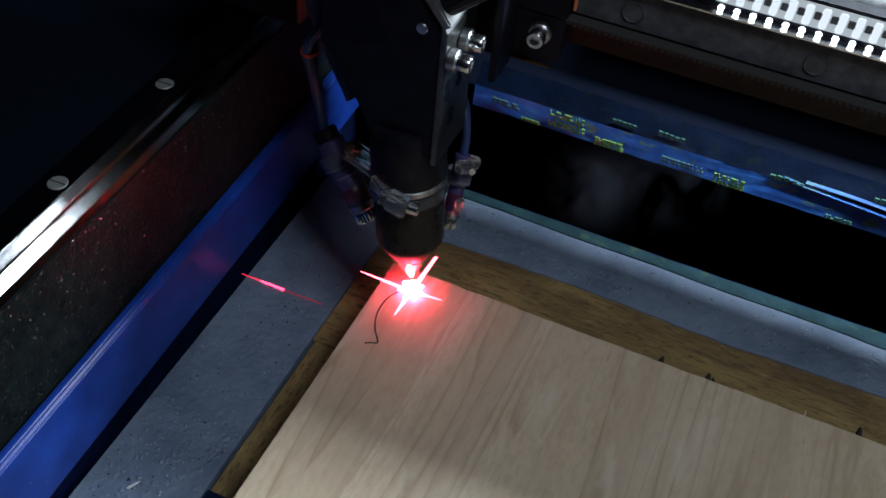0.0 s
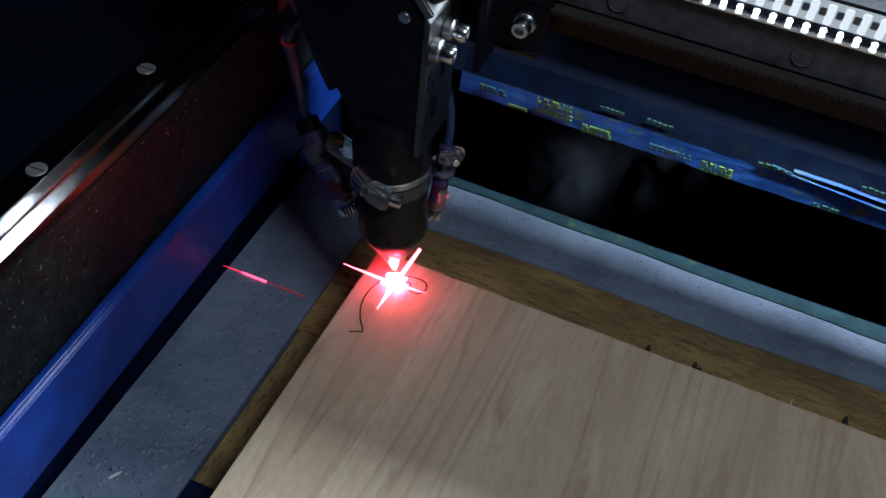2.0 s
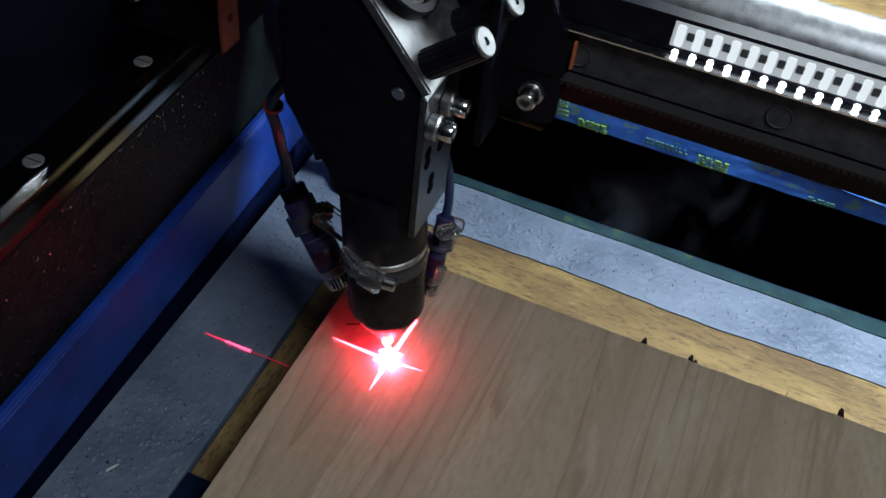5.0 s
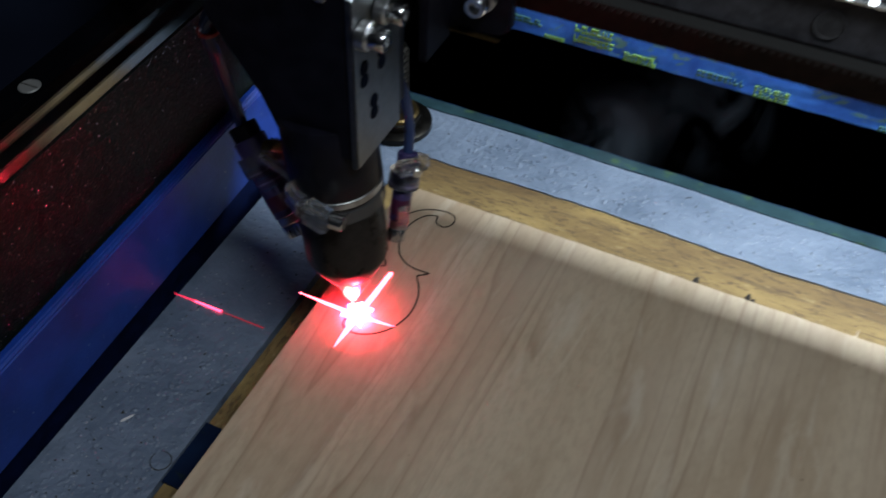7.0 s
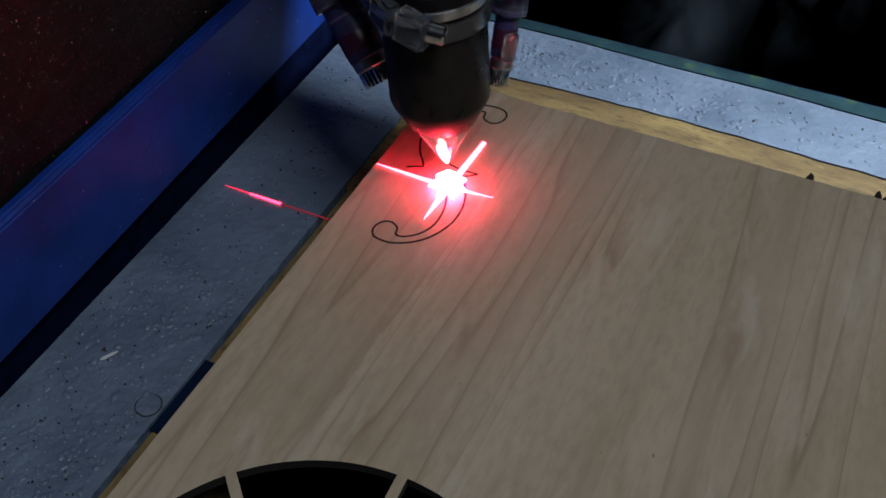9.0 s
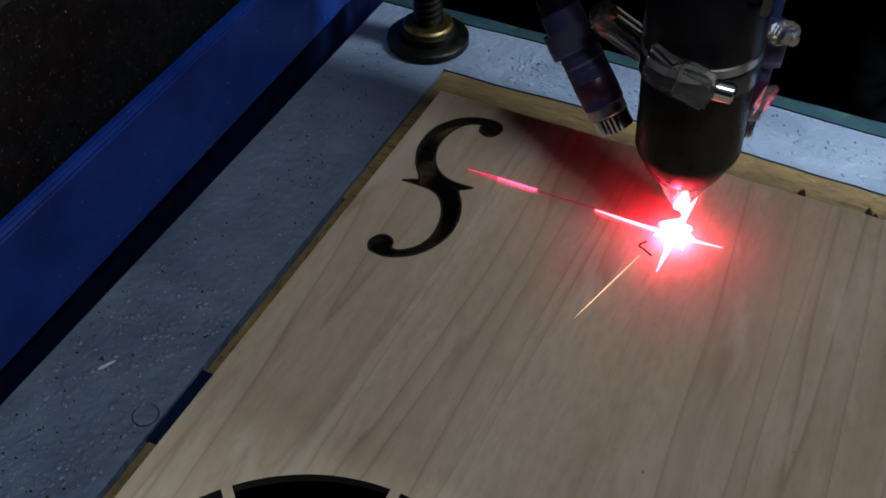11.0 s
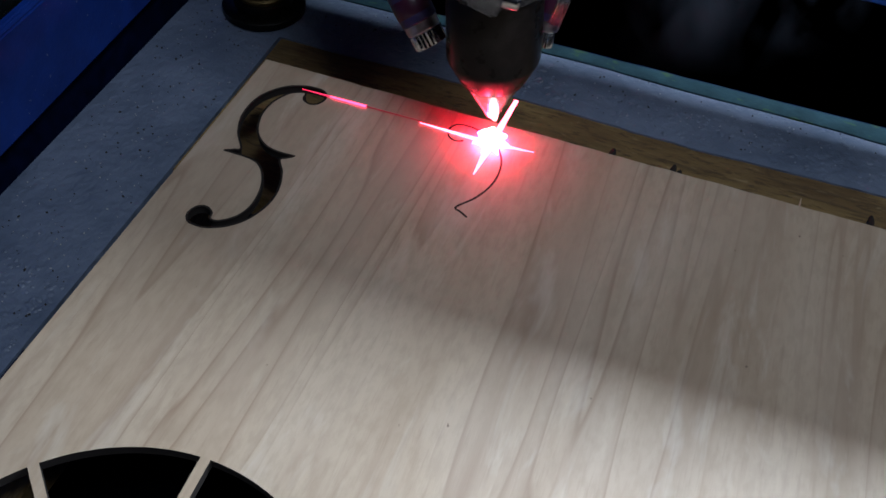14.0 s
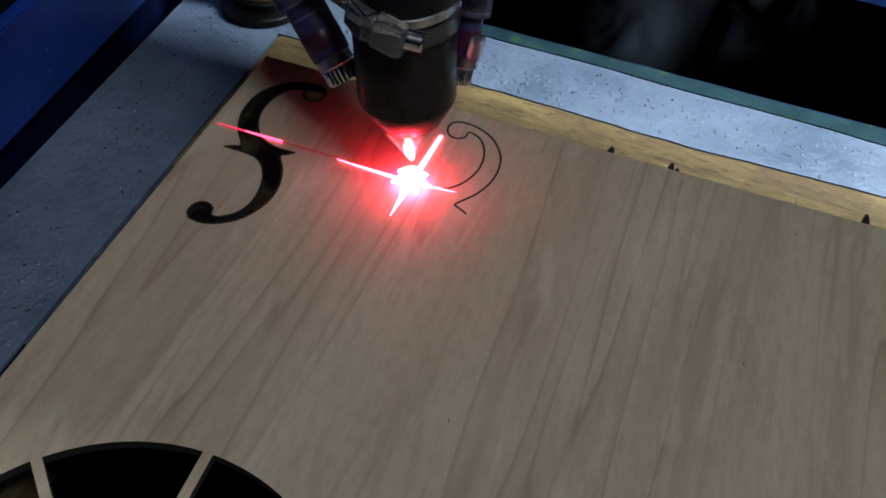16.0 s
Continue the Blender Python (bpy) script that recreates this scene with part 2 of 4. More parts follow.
def rod(a, b, r, n=24, chamfer=0.0, bm=None):
    d = (Vector(b) - Vector(a)).length
    c = chamfer or r * 0.12
    return lathe([(r - c, 0), (r, c), (r, d - c), (r - c, d)], a, b, n, bm)


def prism(points, y0, y1, bevel=0.0005):
    """A plate with an outline in x and z, between two values of y."""
    bm = bmesh.new()
    lo = [bm.verts.new((x, y0, z)) for x, z in points]
    hi = [bm.verts.new((x, y1, z)) for x, z in points]
    bm.faces.new(lo)
    bm.faces.new(hi[::-1])
    for k in range(len(lo)):
        j = (k + 1) % len(lo)
        bm.faces.new((lo[k], hi[k], hi[j], lo[j]))
    bmesh.ops.recalc_face_normals(bm, faces=bm.faces)
    if bevel:
        bmesh.ops.bevel(bm, geom=list(bm.edges), offset=bevel, segments=2, affect="EDGES", clamp_overlap=True)
    return bm


def prism_top(points, z0, z1):
    """A flat slab with an outline in x and y."""
    return holed_sheet(points, [], z0, z1)


def spline(nodes, steps=8):
    """A smooth line through the nodes."""
    pts = [Vector(p) for p in nodes]
    pts = [2 * pts[0] - pts[1], *pts, 2 * pts[-1] - pts[-2]]
    out = []
    for a, b, c, d in zip(pts, pts[1:], pts[2:], pts[3:]):
        for k in range(steps):
            t = k / steps
            out.append(0.5 * (2 * b + (c - a) * t + (2 * a - 5 * b + 4 * c - d) * t**2 + (3 * b - a - 3 * c + d) * t**3))
    return out + [pts[-2]]


def hose(nodes, r, n=10, steps=8):
    bm = bmesh.new()
    pts, rings = spline(nodes, steps), []
    for k, p in enumerate(pts):
        way = (pts[min(k + 1, len(pts) - 1)] - pts[max(k - 1, 0)]).normalized()
        turn = way.to_track_quat("Z", "Y").to_matrix()
        rings.append([bm.verts.new(p + turn @ Vector((r * math.cos(2 * math.pi * j / n), r * math.sin(2 * math.pi * j / n), 0))) for j in range(n)])
    for lo, hi in zip(rings, rings[1:]):
        for j in range(n):
            bm.faces.new((lo[j], lo[(j + 1) % n], hi[(j + 1) % n], hi[j]))
    bm.faces.new(rings[0][::-1])
    bm.faces.new(rings[-1])
    return bm


def holed_sheet(outer, holes, z0, z1):
    """A flat sheet with openings through it."""
    bm = bmesh.new()
    loops = []
    for loop in (outer, *holes):
        vs = [bm.verts.new((x, y, z1)) for x, y in loop]
        loops.append((vs, [bm.edges.new((vs[k], vs[(k + 1) % len(vs)])) for k in range(len(vs))]))
    bmesh.ops.triangle_fill(bm, edges=[e for _, es in loops for e in es], use_beauty=True, normal=(0, 0, 1))
    top = list(bm.faces)
    low = {}
    for vs, _ in loops:
        for v in vs:
            low[v] = bm.verts.new((v.co.x, v.co.y, z0))
    for f in top:
        bm.faces.new([low[v] for v in reversed(f.verts)])
    for vs, _ in loops:
        for k in range(len(vs)):
            j = (k + 1) % len(vs)
            bm.faces.new((vs[k], vs[j], low[vs[j]], low[vs[k]]))
    bmesh.ops.recalc_face_normals(bm, faces=bm.faces)
    return bm


def thing(name, label, category, group="", place=(0, 0, 0)):
    ob = new(name)
    ob.empty_display_size = 0.01
    ob.location = place
    return tagged(ob, label, category, group)


def structure(name, bm, mat, label, category):
    return tagged(part(name, bm, mat), label, category, kind="structure")


# ---- the machine's bed and walls ----
BED_Z = -0.034
rnd = random.Random(8)
# the torn edges of the bed's opening and of its rear tape wander a little
OPENING = [(0.41 - 0.4355 * k / 58, 0.0567 + 0.0009 * math.sin(k * 0.31) + rnd.uniform(-0.00035, 0.00035)) for k in range(59)]
REAR = [(0.45 - 0.5225 * k / 44, 0.0843 + 0.0062 * min(1.0, k / 34) + 0.0004 * math.sin(k * 0.9) + rnd.uniform(-0.0003, 0.0003)) for k in range(45)]
GREY = holed_sheet([(-0.0655, -0.40), (0.45, -0.40), *REAR],
                   [[(-0.0235, -0.36), (0.41, -0.36), *OPENING]], BED_Z - 0.006, BED_Z)
structure("bed_frame", GREY, TABLE, "grey hammered-paint steel bed frame with debris", "machine bed")
structure("floor", box(-0.5, 0.7, -0.7, 0.4, -0.20, -0.19, 0), VOID, "black sooty floor under the lifting bed", "floor")
structure("wall_left_blue", prism([(-0.0730, 0.0115), (-0.0748, 0.0130), (-0.0775, 0.0130), (-0.0790, 0.0115), (-0.0790, -0.0255), (-0.0730, -0.0255)], -0.55, 0.17, 0.0006),
          BLUE, "blue enamelled inner wall of the machine", "wall")
# shade between wall and bed is put into this strip's dark blue
structure("wall_left_recess", box(-0.0785, -0.0762, -0.55, 0.17, -0.19, -0.0257, 0.0003), BLUEDARK, "recessed foot of the inner wall, gap shade in its dark blue", "wall")
structure("wall_left_black", box(-0.0965, -0.0795, -0.55, 0.17, -0.19, 0.0637, 0.0005), PANEL, "black sooty side panel below the rail", "wall")
structure("wall_far_left", box(-0.30, -0.29, -0.55, 0.26, -0.19, 0.16, 0), VOID, "black outer side of the machine", "wall")
structure("floor_left", box(-0.29, -0.105, -0.55, 0.26, 0.01, 0.02, 0), VOID, "black shelf behind the side rail", "floor")
structure("wall_back", box(-0.30, 0.70, 0.26, 0.27, -0.19, 0.16, 0), VOID, "matt black back of the machine", "wall")
structure("wall_right", box(0.60, 0.61, -0.55, 0.26, -0.19, 0.16, 0), VOID, "matt black right side of the machine", "wall")
structure("wall_front", box(-0.30, 0.70, -0.56, -0.55, -0.19, 0.05, 0), VOID, "matt black front of the machine", "wall")
structure("back_ledge", box(-0.078, 0.60, 0.1235, 0.26, 0.0045, 0.009, 0.0003), VOID, "black steel ledge behind the bed", "ledge")


SLANT = Matrix.Translation((-0.0715, -0.08, 0)) @ pose(0, 0, 0, 0, 0, 2.2) @ Matrix.Translation((0.0715, 0.08, 0))
for name in ("wall_left_blue", "wall_left_recess", "wall_left_black"):
    bpy.data.objects[name].matrix_world = SLANT


def wavy_band(x0, x1, y, z0, z1, n, amp, seed, lean=0.0):
    rnd = random.Random(seed)
    bm = bmesh.new()
    rows = []
    for k in range(n + 1):
        x = x0 + (x1 - x0) * k / n
        rows.append([bm.verts.new((x, y + lean * j / 4 + rnd.uniform(-amp, amp), z0 + (z1 - z0) * j / 4)) for j in range(5)])
    for a, b in zip(rows, rows[1:]):
        for j in range(4):
            bm.faces.new((a[j], b[j], b[j + 1], a[j + 1]))
    bmesh.ops.solidify(bm, geom=list(bm.faces), thickness=0.0003)
    return bm


tape = thing("tape_strip", "creased blue masking tape with yellow-green print along the back ledge", "tape", place=(0, 0, 0))
smooth(part("tape_face", wavy_band(-0.012, 0.60, 0.1205, 0.0045, 0.0165, 60, 0.0004, 3, 0.001), TAPEBLUE, tape))
# the fold's shade is put into its darker tape colour
smooth(part("tape_fold", wavy_band(-0.012, 0.60, 0.1220, 0.0165, 0.0265, 60, 0.0006, 4, 0.008), TAPEDARK, tape, "upper fold of the blue tape, its shade put into the colour"))


def crease(nodes, half):
    """A raised fold that runs along the tape."""
    bm, rows = bmesh.new(), []
    for p in spline(nodes, 8):
        rows.append([bm.verts.new(p + Vector((0, dy, dz))) for dy, dz in ((0.0006, -half), (-0.0008, 0), (0.0010, half))])
    for a, b in zip(rows, rows[1:]):
        for k in range(2):
            bm.faces.new((a[k], b[k], b[k + 1], a[k + 1]))
    return bm


for nodes, half in (([(0.148, 0.1215, 0.0190), (0.162, 0.1210, 0.0178), (0.182, 0.1208, 0.0166), (0.214, 0.1206, 0.0150), (0.26, 0.1206, 0.0150)], 0.00035),
                    ([(0.158, 0.1216, 0.0200), (0.182, 0.1216, 0.0196), (0.210, 0.1212, 0.0186), (0.26, 0.1212, 0.0190)], 0.0006)):
    smooth(part("tape_crease", crease(nodes, half), TAPEMID, tape, "raised crease of blue tape"))
rnd = random.Random(11)
# printed blocks: middle, width, foot, height, rows, material
for x, w, z, h, lines, mat in ((0.039, 0.018, 0.0072, 0.0105, 2, PRINT), (0.0625, 0.0145, 0.0048, 0.0050, 2, PRINT), (0.020, 0.009, 0.0052, 0.0022, 1, PRINT), (0.101, 0.022, 0.0072, 0.0044, 1, PRINTDIM),
                               (0.124, 0.0145, 0.0048, 0.0064, 2, PRINT), (0.006, 0.014, 0.0100, 0.0042, 1, PRINTDIM), (0.178, 0.012, 0.0050, 0.0030, 1, PRINTDIM), (0.226, 0.015, 0.0060, 0.0060, 2, PRINT)):
    bm = bmesh.new()
    for row in range(lines):
        z0, tall, x0 = z + h * row / lines, 0.78 * h / lines, x - w / 2
        while x0 < x + w / 2:
            wide = rnd.uniform(0.0011, 0.0026)
            lift = rnd.uniform(0.0, 0.18) * tall
            box(x0, x0 + 0.0006, 0.1193, 0.1203, z0 + lift, z0 + tall, 0, bm)
            box(x0 + 0.0006, x0 + wide, 0.1193, 0.1203, z0 + lift, z0 + lift + 0.3 * tall, 0, bm)
            if rnd.random() < 0.7:
                box(x0 + 0.0006, x0 + wide, 0.1193, 0.1203, z0 + 0.70 * tall, z0 + tall, 0, bm)
            x0 += wide + rnd.uniform(0.0003, 0.0007)
    part("print_mark", bm, mat, tape, "yellow-green illegible print")
for x, w, y, z in ((0.068, 0.013, 0.1236, 0.0205), (0.092, 0.014, 0.1242, 0.0212), (0.150, 0.017, 0.1226, 0.0186), (0.196, 0.014, 0.1240, 0.0222)):
    bm = bmesh.new()
    for k in range(5):
        bx = x + (k - 2.5) * w / 5
        box(bx, bx + w / 7, y - 0.0020, y - 0.0010, z - rnd.uniform(0.0008, 0.0016), z + rnd.uniform(0.0004, 0.0012), 0, bm)
    part("print_mark", bm, PRINTDIM, tape, "dim olive illegible print")

shelf = thing("rear_board", "rough brown wooden shelf board on the rear wall", "wooden board")
part("board", box(0.05, 0.60, 0.150, 0.2601, 0.0700, 0.0850, 0.001), BOARD, shelf)

green = thing("edge_tape", "aged blue-green tape along the rear edge of the bed", "tape")
OUTER_EDGE = [(-0.0725 + 0.5225 * k / 40, 0.0972 + 0.0030 * max(0.0, (k - 20) / 20) + rnd.uniform(-0.0003, 0.0003)) for k in range(41)]
part("tape_band", prism_top([(x, y + 0.0002) for x, y in REAR] + OUTER_EDGE, BED_Z - 0.004, BED_Z + 0.0006), TAPEGREEN, green)
part("tape_lip", prism_top([(x, y + 0.0001) for x, y in OUTER_EDGE] + [(x, y + 0.0008) for x, y in reversed(OUTER_EDGE)], BED_Z - 0.010, BED_Z + 0.0004), TAPEDARK, green, "dark turned-down lip of the tape")
board = thing("spoil_board", "scorched brown wooden board let into the bed", "wooden board")
part("back_plank", box(-0.0249, 0.41, -0.030, 0.0588, BED_Z - 0.012, BED_Z - 0.0008, 0.0004), BOARD, board)
part("left_plank", box(-0.0233, 0.004, -0.36, -0.0303, BED_Z - 0.012, BED_Z - 0.0008, 0.0004), BOARD_LONG, board)
part("tape_patch", box(-0.0238, -0.012, -0.1425, -0.1155, BED_Z - 0.0008, BED_Z + 0.0002, 0.0001), TAPEDARK, board, "dark blue tape patch")

# ---- workpiece ----


def f_outline():
    """The outline of a sound hole, from its outer thorn round both eyes and back."""
    up = [(0.0092, -0.0467), (0.0118, -0.0452), (0.0136, -0.0438), (0.0092, -0.0374), (0.0064, -0.0290), (0.0070, -0.0195), (0.0115, -0.0120), (0.0175, -0.0083), (0.0228, -0.0074)]
    eye_a = [(0.0237 + 0.0037 * math.cos(a), -0.0116 + 0.0042 * math.sin(a)) for a in (math.radians(d) for d in (50, 5, -45, -90, -140, -185))]
    inner = [(0.0155, -0.0134), (0.0124, -0.0198), (0.0121, -0.0275), (0.0147, -0.0347), (0.0189, -0.0390), (0.0240, -0.0407), (0.0306, -0.0406)]
    down = [(0.0306, -0.0406), (0.0284, -0.0424), (0.0270, -0.0440), (0.0302, -0.0490), (0.0324, -0.0560), (0.0323, -0.0633), (0.0297, -0.0703), (0.0256, -0.0750), (0.0205, -0.0778), (0.0165, -0.0781)]
    eye_b = [(0.0163 + 0.0035 * math.cos(a), -0.0743 + 0.0039 * math.sin(a)) for a in (math.radians(d) for d in (230, 185, 135, 90, 40, 0))]
    back = [(0.0225, -0.0741), (0.0262, -0.0707), (0.0281, -0.0655), (0.0278, -0.0592), (0.0258, -0.0532), (0.0222, -0.0485), (0.0176, -0.0468), (0.0092, -0.0467)]
    first = spline([(x, y, 0) for x, y in up + eye_a + inner], 5)
    second = spline([(x, y, 0) for x, y in down + eye_b + back], 5)
    return [(p.x, p.y) for p in first[:-1] + second[:-1]]


FHOLE = f_outline()
MIRROR_X = 0.0976
ROSE, ROSE_R, ROSE_IN = (0.0588, -0.1946), 0.0512, 0.012


def sector(a0, a1, w=0.0013, n=14):
    """One window of the round hole, between two straight bars."""
    out = []
    for r, order in ((ROSE_R, range(n + 1)), (ROSE_IN, range(n, -1, -1))):
        gap = math.asin(w / r)
        for k in order:
            a = a0 + gap + (a1 - a0 - 2 * gap) * k / n
            out.append((ROSE[0] + r * math.cos(a), ROSE[1] + r * math.sin(a)))
    return out


SECTORS = [sector(radians(91.7 + 45 * k), radians(91.7 + 45 * (k + 1))) for k in range(8)]
rnd = random.Random(5)
EDGE = [(0.33 * k / 66, rnd.uniform(-0.00018, 0.00018)) for k in range(1, 66)]
OUTER = [(0, 0), *EDGE, (0.33, 0), (0.33, -0.33), (0, -0.33)]
sheet = thing("plywood_sheet", "pale plywood sheet with laser-cut sound hole and round rose openings", "plywood")
ply = part("sheet", holed_sheet(OUTER, [FHOLE, *SECTORS], -0.003, 0.0), PLY, sheet)
ply.data.materials.append(CHAR)
for face in ply.data.polygons:
    inside = 0.001 < face.center.x < 0.329 and -0.329 < face.center.y < -0.001
    if abs(face.normal.z) < 0.5 and inside:
        face.material_index = 1
for k, (x, y, w, h) in enumerate(((0.1222, 0.002, 0.0027, 0.0034), (0.1420, 0.002, 0.0024, 0.0036), (0.1440, 0.002, 0.0020, 0.0022), (0.1010, 0.001, 0.0012, 0.0012), (0.203, 0.002, 0.0026, 0.0046), (0.085, 0.001, 0.0016, 0.0016))):
    bm = lathe([(w / 2, 0), (w / 2.4, h * 0.6), (w / 6, h)], (x, y - 0.0016, -0.0015), (x, y + 0.6, 0.15), 7)
    part("charred_nick", bm, CHAR, sheet, "black charred nick on the sheet's edge")
part("splinter", lathe([(0.0005, 0), (0.0003, 0.002), (0.0001, 0.0042)], (0.1815, -0.0008, -0.001), (0.18, 0.3, 0.12), 6), PLY, sheet, "pale splinter")
for x, y in ((0.10, -0.016), (0.22, -0.016), (0.31, -0.016), (-0.006, -0.20), (-0.006, -0.32)):
    b = thing("support_block", "plain wooden block that carries the raised plywood sheet", "block", "blocks under the sheet")
    part("block", box(x - 0.007, x + 0.007, y - 0.008, y + 0.008, BED_Z - 0.0008, -0.003, 0.0005), BOARD, b)

plug = thing("sound_hole_offcut", "pale plywood piece cut free from the sound hole", "offcut")
part("offcut", holed_sheet(FHOLE, [], -0.003, 0.0), PLY, plug)


def kerf(points, name):
    """Short charred grooves along a line of cutting: one piece for each stretch."""
    pieces, group = [], 4
    pts = points + [points[0]]
    for k in range(0, len(pts) - 1, group):
        run = [Vector((x, y, 0)) for x, y in pts[k : k + group + 1]]
        if len(run) < 2:
            continue
        bm = bmesh.new()
        rows = []
        for j, p in enumerate(run):
            way = (run[min(j + 1, len(run) - 1)] - run[max(j - 1, 0)]).normalized()
            side = Vector((-way.y, way.x, 0)) * 0.00033
            rows.append([bm.verts.new(p + s * side + Vector((0, 0, z))) for s, z in ((-1, -0.0004), (-1, 0), (1, 0), (1, -0.0004))])
        for a, b in zip(rows, rows[1:]):
            for j in range(3):
                bm.faces.new((a[j], b[j], b[j + 1], a[j + 1]))
        bm.faces.new(rows[0])
        bm.faces.new(rows[-1][::-1])
        bmesh.ops.recalc_face_normals(bm, faces=bm.faces)
        pieces.append((part(name, bm, CHAR), run[len(run) // 2]))
        tagged(pieces[-1][0], "black charred laser cut line on the plywood", "cut line", "cut lines of the sound holes")
    return pieces


KERF_A = kerf(FHOLE, "cut_line")
KERF_B = kerf([(MIRROR_X - x, y + 0.002) for x, y in FHOLE], "cut_line")

# ---- side rail ----
rail = thing("side_rail", "oily steel linear guide rail with countersunk screws", "linear rail")
rail.matrix_world = Matrix.Translation((-0.0872, -0.0908, -0.0098)) @ pose(0, 0, 0, 0, 0, 2.2) @ Matrix.Translation((0.0800, 0.0982, 0))
part("rail_body", prism([(-0.0875, 0.0735), (-0.0725, 0.0735), (-0.0725, 0.0782), (-0.0752, 0.0815), (-0.0752, 0.0845), (-0.0725, 0.0856), (-0.0725, 0.0868), (-0.0750, 0.0895),
                         (-0.0865, 0.0895), (-0.0875, 0.0885), (-0.0875, 0.0860), (-0.0855, 0.0845), (-0.0855, 0.0800), (-0.0875, 0.0785)], -0.55, 0.17, 0.0003), oily_rail(), rail)
for k in range(-6, 4):
    y = -0.0982 - 0.0650 * k
    screw = part("screw_plug", rod((-0.080, y, 0.0885), (-0.080, y, 0.0898), 0.0036, 24, 0.0003), material("dull_zinc_plug", (0.18, 0.18, 0.18), 0.5, 0.3), rail, "pale worn screw plug")
    part("slot", box(-0.0832, -0.0768, y - 0.0002, y + 0.0002, 0.0897, 0.09, 0), SPECKDARK, screw)

# oily drops on the black panel below the rail
rnd = random.Random(77)
bm = bmesh.new()
for _ in range(260):
    y, z = -0.19 + 0.21 * rnd.random(), 0.0625 - 0.055 * rnd.random() ** 2.2
    r = rnd.uniform(0.00012, 0.00042)
    bmesh.ops.create_icosphere(bm, subdivisions=1, radius=1, matrix=Matrix.LocRotScale((-0.0795, y, z), None, (r * 0.5, r, r * rnd.uniform(0.9, 1.8))))
drops = tagged(smooth(part("oil_drops", bm, CHROME)), "fine glinting oil drops on the black side panel", "oil drops", kind="stuff")
drops.matrix_world = SLANT

# ---- lifting screw ----
lift = thing("lifting_screw", "greasy lead screw with flanged nut at the bed's corner", "lead screw", place=(-0.040, 0.0710, BED_Z))
smooth(part("flange", lathe([(0.0165, 0), (0.0175, 0.0008), (0.0175, 0.0035), (0.0165, 0.0042), (0.0125, 0.0045), (0.012, 0.0075), (0.011, 0.008), (0.006, 0.008)]), DARKSTEEL, lift))
smooth(part("brass_ring", lathe([(0.0105, 0.0078), (0.0108, 0.0082), (0.0108, 0.0095), (0.0098, 0.0102), (0.006, 0.0102)]), BRASS, lift, "greasy brass ring"))
bm = bmesh.new()
turns, per, pitch, r0, r1 = 12, 20, 0.003, 0.0048, 0.0062
prev = None
for k in range(turns * per + 1):
    a, h = 2 * math.pi * k / per, pitch * k / per
    ring = [bm.verts.new((r * math.cos(a), r * math.sin(a), 0.009 + h + d)) for r, d in ((r0, 0), (r1, 0.0006), (r1, 0.0014), (r0, 0.002), (r0, 0.003))]
    if prev:
        for j in range(4):
            bm.faces.new((prev[j], ring[j], ring[j + 1], prev[j + 1]))
    prev = ring
part("thread", bm, DARKSTEEL, lift)
part("core", rod((0, 0, 0.008), (0, 0, 0.047), 0.0049), DARKSTEEL, lift)

plugdisc = thing("bed_plug", "round grey filler plug flush in the bed frame", "plug", place=(-0.0290, -0.136, BED_Z))
smooth(part("disc", lathe([(0.0036, -0.001), (0.0036, 0.0002), (0.0034, 0.0004), (0.001, 0.0004)], n=28), TABLE, plugdisc))
# a black ring put in for shade round the plug
part("rim_shadow", lathe([(0.0040, -0.001), (0.0040, 0.00008), (0.00365, 0.00008)], n=28), SPECKDARK, plugdisc, "dark ring for the shade round the plug's rim")

# crumbs on the bed frame
rnd = random.Random(21)
for name, mat, count, size in (("bed_crumbs", SPECK, 700, (0.00008, 0.00036)), ("bed_soot_crumbs", SPECKDARK, 520, (0.00009, 0.00048))):
    bm = bmesh.new()
    for _ in range(count):
        if rnd.random() < 0.72:
            x, y = rnd.uniform(-0.067, -0.027), -0.19 + 0.27 * rnd.random() ** 1.2
        else:
            x, y = rnd.uniform(-0.02, 0.33), rnd.uniform(0.062, 0.089)
        s = size[0] + (size[1] - size[0]) * rnd.random() ** 1.6
        m = Matrix.LocRotScale((x, y, BED_Z + 0.3 * s), Euler((rnd.uniform(0, 3), rnd.uniform(0, 3), rnd.uniform(0, 3))), (s * rnd.uniform(0.7, 1.8), s, s * 0.8))
        bmesh.ops.create_icosphere(bm, subdivisions=1, radius=1, matrix=m)
    tagged(part(name, bm, mat), "fine crumbs of soot and debris on the grey bed frame", "debris", kind="stuff")
bm = bmesh.new()
for _ in range(900):
    if rnd.random() < 0.6:
        x, y = rnd.uniform(-0.064, -0.0275), -0.205 + 0.12 * rnd.random() ** 1.5
    else:
        x, y = rnd.uniform(0.0, 0.33) * rnd.random(), rnd.uniform(0.0590, 0.0820)
    s = rnd.uniform(0.0004, 0.0011)
    m = Matrix.LocRotScale((x, y, BED_Z + 0.0001), Euler((0, 0, rnd.uniform(0, 3))), (s * rnd.uniform(0.8, 1.6), s, s * 0.35))
    bmesh.ops.create_icosphere(bm, subdivisions=2, radius=1, matrix=m)
tagged(smooth(part("paint_blisters", bm, TABLE)), "grey blisters and runs in the bed frame's paint", "paint blisters", kind="stuff")
chip = thing("wood_chip", "tiny pale wood sliver lying on the bed frame", "wood chip", place=(-0.0503, -0.1270, BED_Z))
